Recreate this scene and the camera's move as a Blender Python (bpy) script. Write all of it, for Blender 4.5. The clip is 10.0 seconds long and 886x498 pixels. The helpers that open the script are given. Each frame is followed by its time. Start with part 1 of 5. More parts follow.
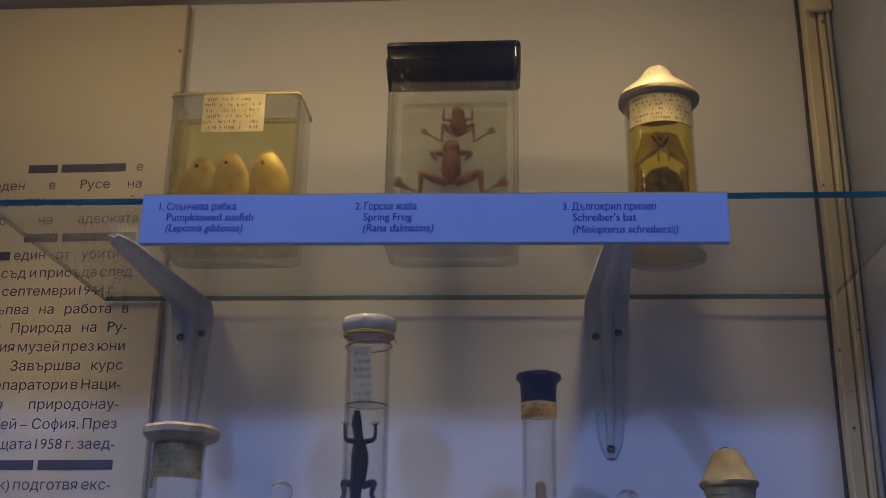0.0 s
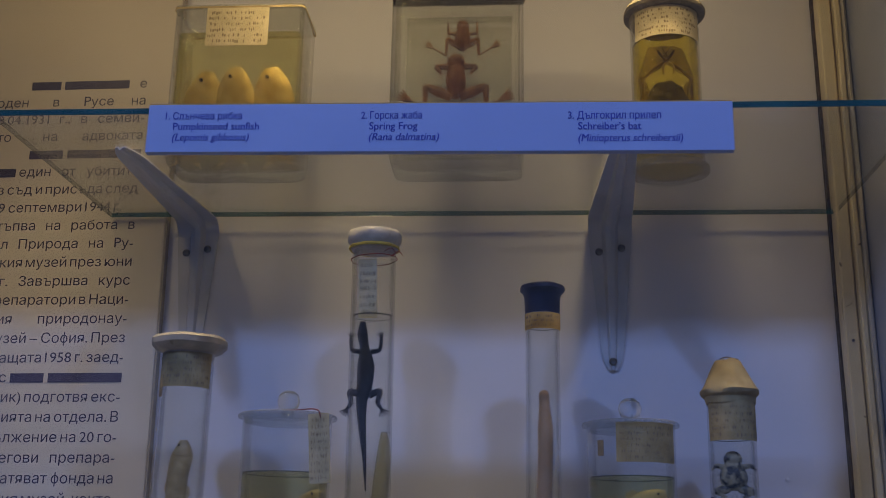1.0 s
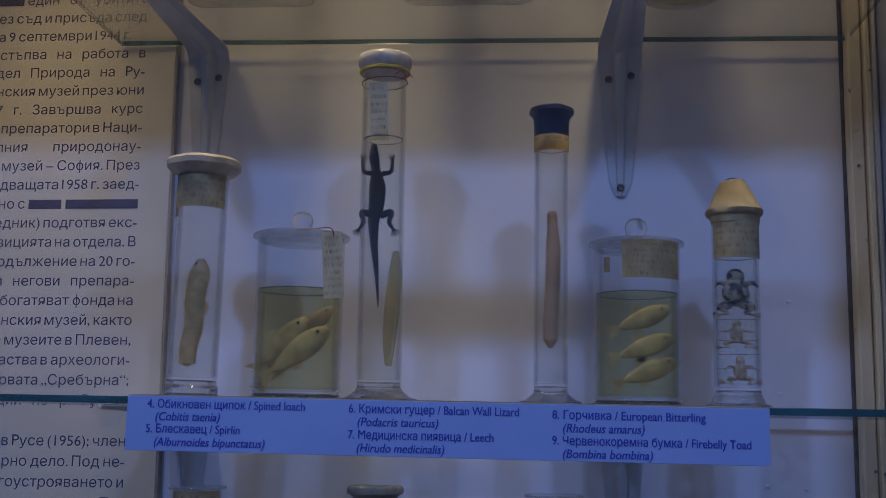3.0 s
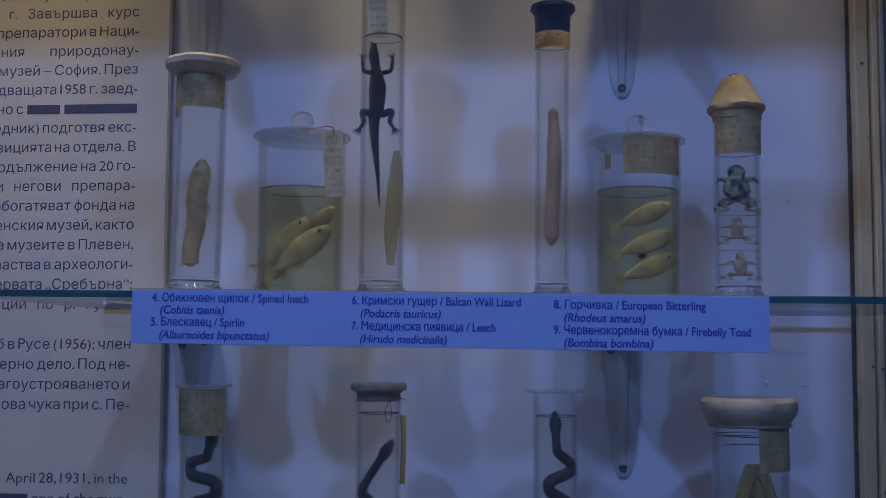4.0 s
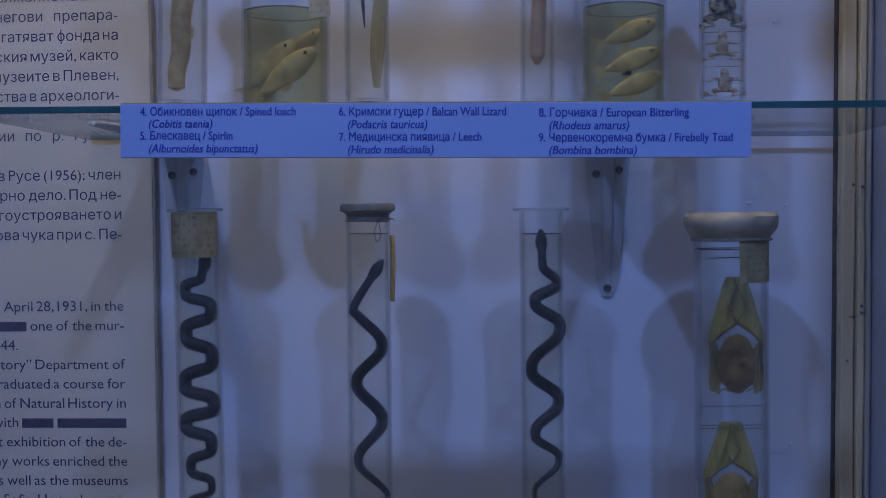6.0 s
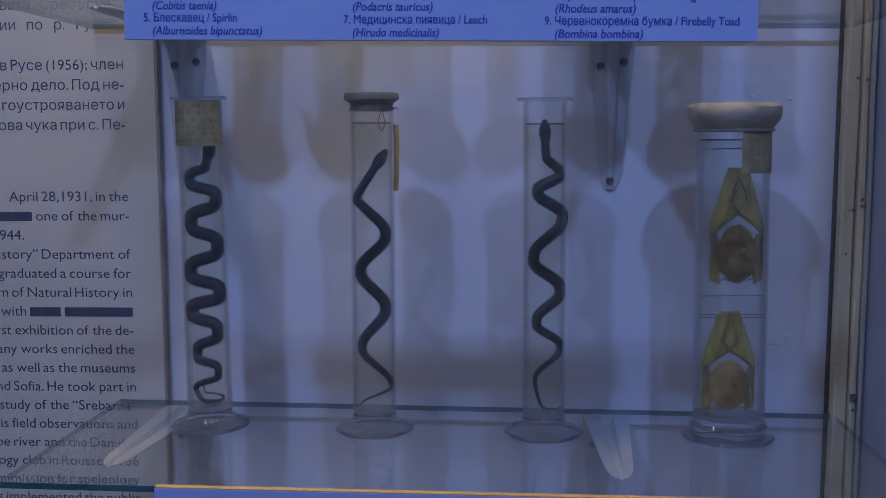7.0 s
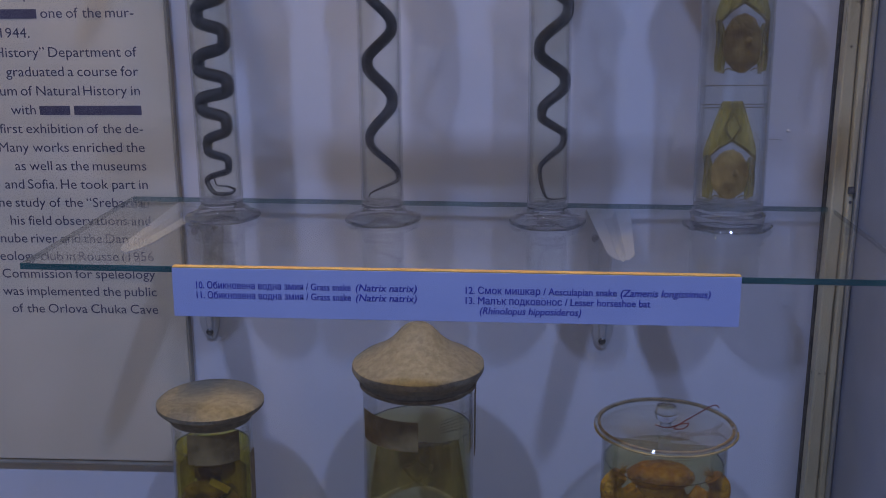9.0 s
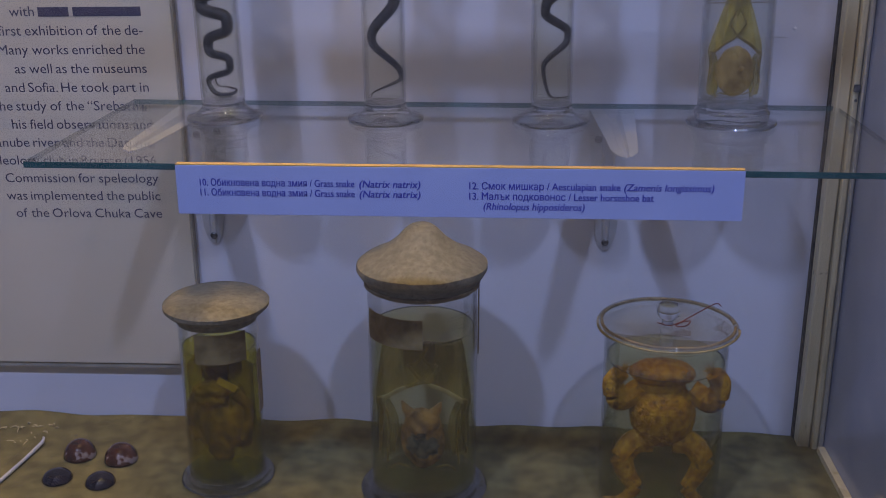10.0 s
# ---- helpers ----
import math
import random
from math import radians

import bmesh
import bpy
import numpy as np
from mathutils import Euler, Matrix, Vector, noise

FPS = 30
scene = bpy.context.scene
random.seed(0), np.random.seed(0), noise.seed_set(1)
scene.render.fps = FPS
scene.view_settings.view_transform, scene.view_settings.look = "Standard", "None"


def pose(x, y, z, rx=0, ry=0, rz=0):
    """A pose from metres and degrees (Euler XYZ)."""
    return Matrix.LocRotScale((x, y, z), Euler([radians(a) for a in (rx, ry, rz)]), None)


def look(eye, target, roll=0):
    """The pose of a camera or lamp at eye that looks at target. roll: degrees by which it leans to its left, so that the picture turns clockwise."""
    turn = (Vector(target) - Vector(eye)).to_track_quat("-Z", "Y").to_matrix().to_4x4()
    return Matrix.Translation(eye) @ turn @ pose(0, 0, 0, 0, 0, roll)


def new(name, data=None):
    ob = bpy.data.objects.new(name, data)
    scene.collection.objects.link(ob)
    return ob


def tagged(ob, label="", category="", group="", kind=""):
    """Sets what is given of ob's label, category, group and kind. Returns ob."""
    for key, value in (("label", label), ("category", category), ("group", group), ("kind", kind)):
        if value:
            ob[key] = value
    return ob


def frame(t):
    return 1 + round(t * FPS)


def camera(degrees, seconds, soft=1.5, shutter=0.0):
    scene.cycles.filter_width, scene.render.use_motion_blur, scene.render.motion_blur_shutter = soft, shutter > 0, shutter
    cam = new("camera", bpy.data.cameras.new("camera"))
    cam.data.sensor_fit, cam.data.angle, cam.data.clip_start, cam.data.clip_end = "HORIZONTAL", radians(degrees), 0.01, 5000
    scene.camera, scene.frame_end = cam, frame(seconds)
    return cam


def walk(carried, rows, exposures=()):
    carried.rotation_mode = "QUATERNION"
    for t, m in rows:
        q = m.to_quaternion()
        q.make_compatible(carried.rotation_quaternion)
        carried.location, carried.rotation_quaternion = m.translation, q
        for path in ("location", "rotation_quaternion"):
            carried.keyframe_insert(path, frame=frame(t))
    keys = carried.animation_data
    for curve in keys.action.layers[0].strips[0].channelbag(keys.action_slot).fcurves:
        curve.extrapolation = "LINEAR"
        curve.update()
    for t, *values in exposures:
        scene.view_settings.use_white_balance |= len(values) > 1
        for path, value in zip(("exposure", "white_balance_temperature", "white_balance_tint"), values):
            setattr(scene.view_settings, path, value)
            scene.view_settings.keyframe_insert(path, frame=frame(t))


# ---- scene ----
cam = camera(44.2, 10.0, soft=0.8)
PATH = [
    (0, (0.078, 0.062, 1.182), (-0.06, 1.946, 1.838), 1.0),
    (0.5, (0.074, 0.062, 1.171), (-0.065, 1.962, 1.78), 0.8),
    (1, (0.074, 0.063, 1.157), (-0.065, 1.981, 1.705), 1.0),
    (1.5, (0.074, 0.06, 1.149), (-0.069, 1.991, 1.65), 0.8),
    (2, (0.075, 0.059, 1.136), (-0.074, 2.002, 1.586), 1.1),
    (2.5, (0.074, 0.057, 1.124), (-0.079, 2.014, 1.508), 1.2),
    (4, (0.072, 0.059, 1.083), (-0.08, 2.045, 1.265), 0.7),
    (4.5, (0.073, 0.061, 1.069), (-0.076, 2.051, 1.2), 0.2),
    (5, (0.075, 0.057, 1.056), (-0.061, 2.052, 1.121), -0.0),
    (5.5, (0.075, 0.052, 1.046), (-0.057, 2.048, 1.061), -0.1),
    (7, (0.071, 0.041, 1.012), (-0.057, 2.026, 0.802), 0.3),
    (7.5, (0.07, 0.033, 1.001), (-0.06, 2.01, 0.733), 0.4),
    (8, (0.069, 0.026, 0.988), (-0.062, 1.993, 0.651), 0.2),
    (8.5, (0.069, 0.021, 0.978), (-0.06, 1.974, 0.565), 0.1),
    (9, (0.069, 0.016, 0.968), (-0.059, 1.949, 0.471), 0.1),
    (9.5, (0.067, 0.013, 0.956), (-0.06, 1.928, 0.393), -0.1),
    (10, (0.068, 0.009, 0.948), (-0.061, 1.901, 0.312), -0.2),
]
walk(cam, [(t, look(eye, target, roll)) for t, eye, target, roll in PATH],
     [(0, -0.2, 6400, 10), (2.5, -0.16, 6150, 10), (5.0, -0.08, 5600, 10), (7.5, 0.40, 6800, 11), (9.0, 0.65, 8000, 12), (10.0, 0.83, 8900, 14)])

# ---- light ----
world = bpy.data.worlds.new("world")
scene.world = world
world.use_nodes = True
world.node_tree.nodes["Background"].inputs[0].default_value = (0.35, 0.42, 0.8, 1)
world.node_tree.nodes["Background"].inputs[1].default_value = 0.02


def area_lamp(name, eye, target, sx, sy, watts, colour, spread=180):
    data = bpy.data.lights.new(name, "AREA")
    data.shape, data.size, data.size_y, data.energy, data.color = "RECTANGLE", sx, sy, watts, colour
    data.spread = radians(spread)
    ob = new(name, data)
    ob.matrix_world = look(eye, target)
    return ob


COOL, WARM = (0.255, 0.405, 0.98), (1.0, 0.74, 0.36)
area_lamp("ceiling_light", (-0.72, -0.72, 2.96), (-0.72, -0.719, 0.0), 0.10, 0.18, 31, COOL)
area_lamp("ceiling_light", (0.62, -0.72, 2.96), (0.62, -0.719, 0.0), 0.10, 0.18, 27.5, COOL)
for lamp_x in (-0.45, -0.13, 0.20):
    area_lamp("case_light", (lamp_x, 0.870, 1.870), (lamp_x + 0.02, 1.2, 1.30), 0.07, 0.05, 0.38, WARM)
    area_lamp("case_light", (lamp_x, 1.0, 1.880), (lamp_x, 1.001, 0.3), 0.06, 0.06, 0.45, WARM, 64)

scene.cycles.transparent_max_bounces = 32

# ---- materials ----


def material(name):
    m = bpy.data.materials.new(name)
    m.use_nodes = True
    return m, m.node_tree.nodes, m.node_tree.links


def noise_ramp(nodes, links, scale, stops, detail=4.0, stretch=(1, 1, 1)):
    """A noise in object coordinates through a colour ramp; stops are (position, colour)."""
    co, mp = nodes.new("ShaderNodeTexCoord"), nodes.new("ShaderNodeMapping")
    mp.inputs["Scale"].default_value = stretch
    links.new(co.outputs["Object"], mp.inputs[0])
    n, r = nodes.new("ShaderNodeTexNoise"), nodes.new("ShaderNodeValToRGB")
    n.inputs["Scale"].default_value, n.inputs["Detail"].default_value = scale, detail
    links.new(mp.outputs[0], n.inputs["Vector"])
    links.new(n.outputs["Fac"], r.inputs[0])
    while len(r.color_ramp.elements) < len(stops):
        r.color_ramp.elements.new(0.5)
    for e, (p, c) in zip(r.color_ramp.elements, stops):
        e.position, e.color = p, (*c, 1)
    return n, r


def surface(name, dark, light, scale=30.0, rough=0.5, bump=0.1, fine=400.0, metal=0.0, stretch=(1, 1, 1), specks=None, lo=0.35, hi=0.65):
    """An opaque surface: two tones in a coarse noise, fine relief, and darker specks if asked for."""
    m, nodes, links = material(name)
    b = nodes["Principled BSDF"]
    b.inputs["Metallic"].default_value = metal
    n, r = noise_ramp(nodes, links, scale, [(lo, dark), (hi, light)], 5.0, stretch)
    colour = r.outputs[0]
    if specks:
        _, r2 = noise_ramp(nodes, links, specks[0], [(specks[1], (0, 0, 0)), (specks[1] + 0.05, (1, 1, 1))], 3.0)
        mix = nodes.new("ShaderNodeMix")
        mix.data_type = "RGBA"
        links.new(r2.outputs[0], mix.inputs[0])
        links.new(colour, mix.inputs[6])
        mix.inputs[7].default_value = (*specks[2], 1)
        colour = mix.outputs[2]
    links.new(colour, b.inputs["Base Color"])
    f = nodes.new("ShaderNodeTexNoise")
    f.inputs["Scale"].default_value, f.inputs["Detail"].default_value = fine, 3.0
    co = nodes.new("ShaderNodeTexCoord")
    links.new(co.outputs["Object"], f.inputs["Vector"])
    bp = nodes.new("ShaderNodeBump")
    bp.inputs["Strength"].default_value, bp.inputs["Distance"].default_value = bump, 0.001
    links.new(f.outputs["Fac"], bp.inputs["Height"])
    links.new(bp.outputs[0], b.inputs["Normal"])
    mr = nodes.new("ShaderNodeMapRange")
    mr.inputs["To Min"].default_value, mr.inputs["To Max"].default_value = max(0.02, rough - 0.1), min(1, rough + 0.1)
    links.new(n.outputs["Fac"], mr.inputs["Value"])
    links.new(mr.outputs[0], b.inputs["Roughness"])
    return m


def clear(name, tint, ior=1.5, rough=0.02, edge=1.1):
    """Clear or tinted glass or liquid that lets light through, with a Fresnel gloss."""
    m, nodes, links = material(name)
    nodes.remove(nodes["Principled BSDF"])
    t, g, fr, mix = (nodes.new("ShaderNode" + k) for k in ("BsdfTransparent", "BsdfGlossy", "LayerWeight", "MixShader"))
    power, gain = nodes.new("ShaderNodeMath"), nodes.new("ShaderNodeMath")
    power.operation, gain.operation = "POWER", "MULTIPLY_ADD"
    power.inputs[1].default_value, gain.inputs[1].default_value, gain.inputs[2].default_value = 3.0, edge * (ior - 1), 0.03 * (ior - 1)
    _, r = noise_ramp(nodes, links, 35.0, [(0.3, tuple(c * 0.98 for c in tint)), (0.7, tint)])
    links.new(r.outputs[0], t.inputs[0])
    g.inputs["Roughness"].default_value = rough
    links.new(fr.outputs["Facing"], power.inputs[0])
    links.new(power.outputs[0], gain.inputs[0])
    links.new(gain.outputs[0], mix.inputs[0])
    links.new(t.outputs[0], mix.inputs[1])
    links.new(g.outputs[0], mix.inputs[2])
    links.new(mix.outputs[0], nodes["Material Output"].inputs[0])
    return m


def veiled(name):
    """A clear pane with a faint matt veil painted in to lift the blacks, and a low gloss."""
    m, nodes, links = material(name)
    nodes.remove(nodes["Principled BSDF"])
    t, d, g, mix, mix2 = (nodes.new("ShaderNode" + k) for k in ("BsdfTransparent", "BsdfDiffuse", "BsdfGlossy", "MixShader", "MixShader"))
    t.inputs[0].default_value, d.inputs[0].default_value = (0.985, 0.99, 0.99, 1), (0.75, 0.75, 0.75, 1)
    g.inputs["Roughness"].default_value = 0.02
    _, r = noise_ramp(nodes, links, 7.0, [(0.3, (0.006,) * 3), (0.75, (0.015,) * 3)], 6.0)
    links.new(r.outputs[0], mix.inputs[0])
    links.new(t.outputs[0], mix.inputs[1])
    links.new(d.outputs[0], mix.inputs[2])
    mix2.inputs[0].default_value = 0.035
    links.new(mix.outputs[0], mix2.inputs[1])
    links.new(g.outputs[0], mix2.inputs[2])
    links.new(mix2.outputs[0], nodes["Material Output"].inputs[0])
    return m


def film(name, tint, colour, share):
    """A thin skin: partly clear, partly matt."""
    m, nodes, links = material(name)
    nodes.remove(nodes["Principled BSDF"])
    t, d, mix = (nodes.new("ShaderNode" + k) for k in ("BsdfTransparent", "BsdfDiffuse", "MixShader"))
    t.inputs[0].default_value = (*tint, 1)
    _, r = noise_ramp(nodes, links, 90.0, [(0.3, tuple(c * 0.6 for c in colour)), (0.7, colour)], 5.0, (1, 1, 0.3))
    _, a = noise_ramp(nodes, links, 60.0, [(0.3, (share * 0.6,) * 3), (0.7, (min(1, share * 1.4),) * 3)], 4.0, (1.5, 1, 0.3))
    links.new(r.outputs[0], d.inputs[0])
    links.new(a.outputs[0], mix.inputs[0])
    links.new(t.outputs[0], mix.inputs[1])
    links.new(d.outputs[0], mix.inputs[2])
    links.new(mix.outputs[0], nodes["Material Output"].inputs[0])
    return m


def vessel(name, tint, share=0.14, rough=0.03, edge=1.3, dust_haze=0.0, base=0.015, ior=1.25):
    """Blown glass: mostly clear, partly bending the light, with a whitish matt film and a gloss that grows towards its
    edges.
    """
    m, nodes, links = material(name)
    nodes.remove(nodes["Principled BSDF"])
    t, r, g, lw, body, mix = (nodes.new("ShaderNode" + k) for k in ("BsdfTransparent", "BsdfRefraction", "BsdfGlossy", "LayerWeight", "MixShader", "MixShader"))
    _, tone = noise_ramp(nodes, links, 35.0, [(0.3, tuple(c * 0.98 for c in tint)), (0.7, tint)])
    links.new(tone.outputs[0], t.inputs[0])
    r.inputs["Color"].default_value, r.inputs["IOR"].default_value = (*tint, 1), ior
    _, haze = noise_ramp(nodes, links, 60.0, [(0.4, (rough,) * 3), (0.75, (rough + 0.06,) * 3)])
    links.new(haze.outputs[0], r.inputs["Roughness"])
    g.inputs["Roughness"].default_value = 0.03
    power, gain = nodes.new("ShaderNodeMath"), nodes.new("ShaderNodeMath")
    power.operation, gain.operation = "POWER", "MULTIPLY_ADD"
    power.inputs[1].default_value, gain.inputs[1].default_value, gain.inputs[2].default_value = 3.5, 0.5 * edge, base
    links.new(lw.outputs["Facing"], power.inputs[0])
    links.new(power.outputs[0], gain.inputs[0])
    body.inputs[0].default_value = share
    links.new(t.outputs[0], body.inputs[1])
    links.new(r.outputs[0], body.inputs[2])
    # whitish film: dust on the shelves, painted-in haze on the other glass
    d, film_mix = nodes.new("ShaderNodeBsdfDiffuse"), nodes.new("ShaderNodeMixShader")
    d.inputs[0].default_value = (0.8, 0.8, 0.78, 1)
    _, haze_share = noise_ramp(nodes, links, 22.0, [(0.3, (dust_haze * 0.7,) * 3), (0.75, (dust_haze * 1.3,) * 3)], 6.0)
    links.new(haze_share.outputs[0], film_mix.inputs[0])
    links.new(body.outputs[0], film_mix.inputs[1])
    links.new(d.outputs[0], film_mix.inputs[2])
    links.new(gain.outputs[0], mix.inputs[0])
    links.new(film_mix.outputs[0], mix.inputs[1])
    links.new(g.outputs[0], mix.inputs[2])
    links.new(mix.outputs[0], nodes["Material Output"].inputs[0])
    return m


def solid_glass(name, tint, rough=0.0):
    m, nodes, links = material(name)
    b = nodes["Principled BSDF"]
    b.inputs["Base Color"].default_value = (*tint, 1)
    b.inputs["Transmission Weight"].default_value, b.inputs["IOR"].default_value = 1.0, 1.5
    _, r = noise_ramp(nodes, links, 60.0, [(0.4, (rough,) * 3), (0.75, (rough + 0.06,) * 3)])
    links.new(r.outputs[0], b.inputs["Roughness"])
    return m


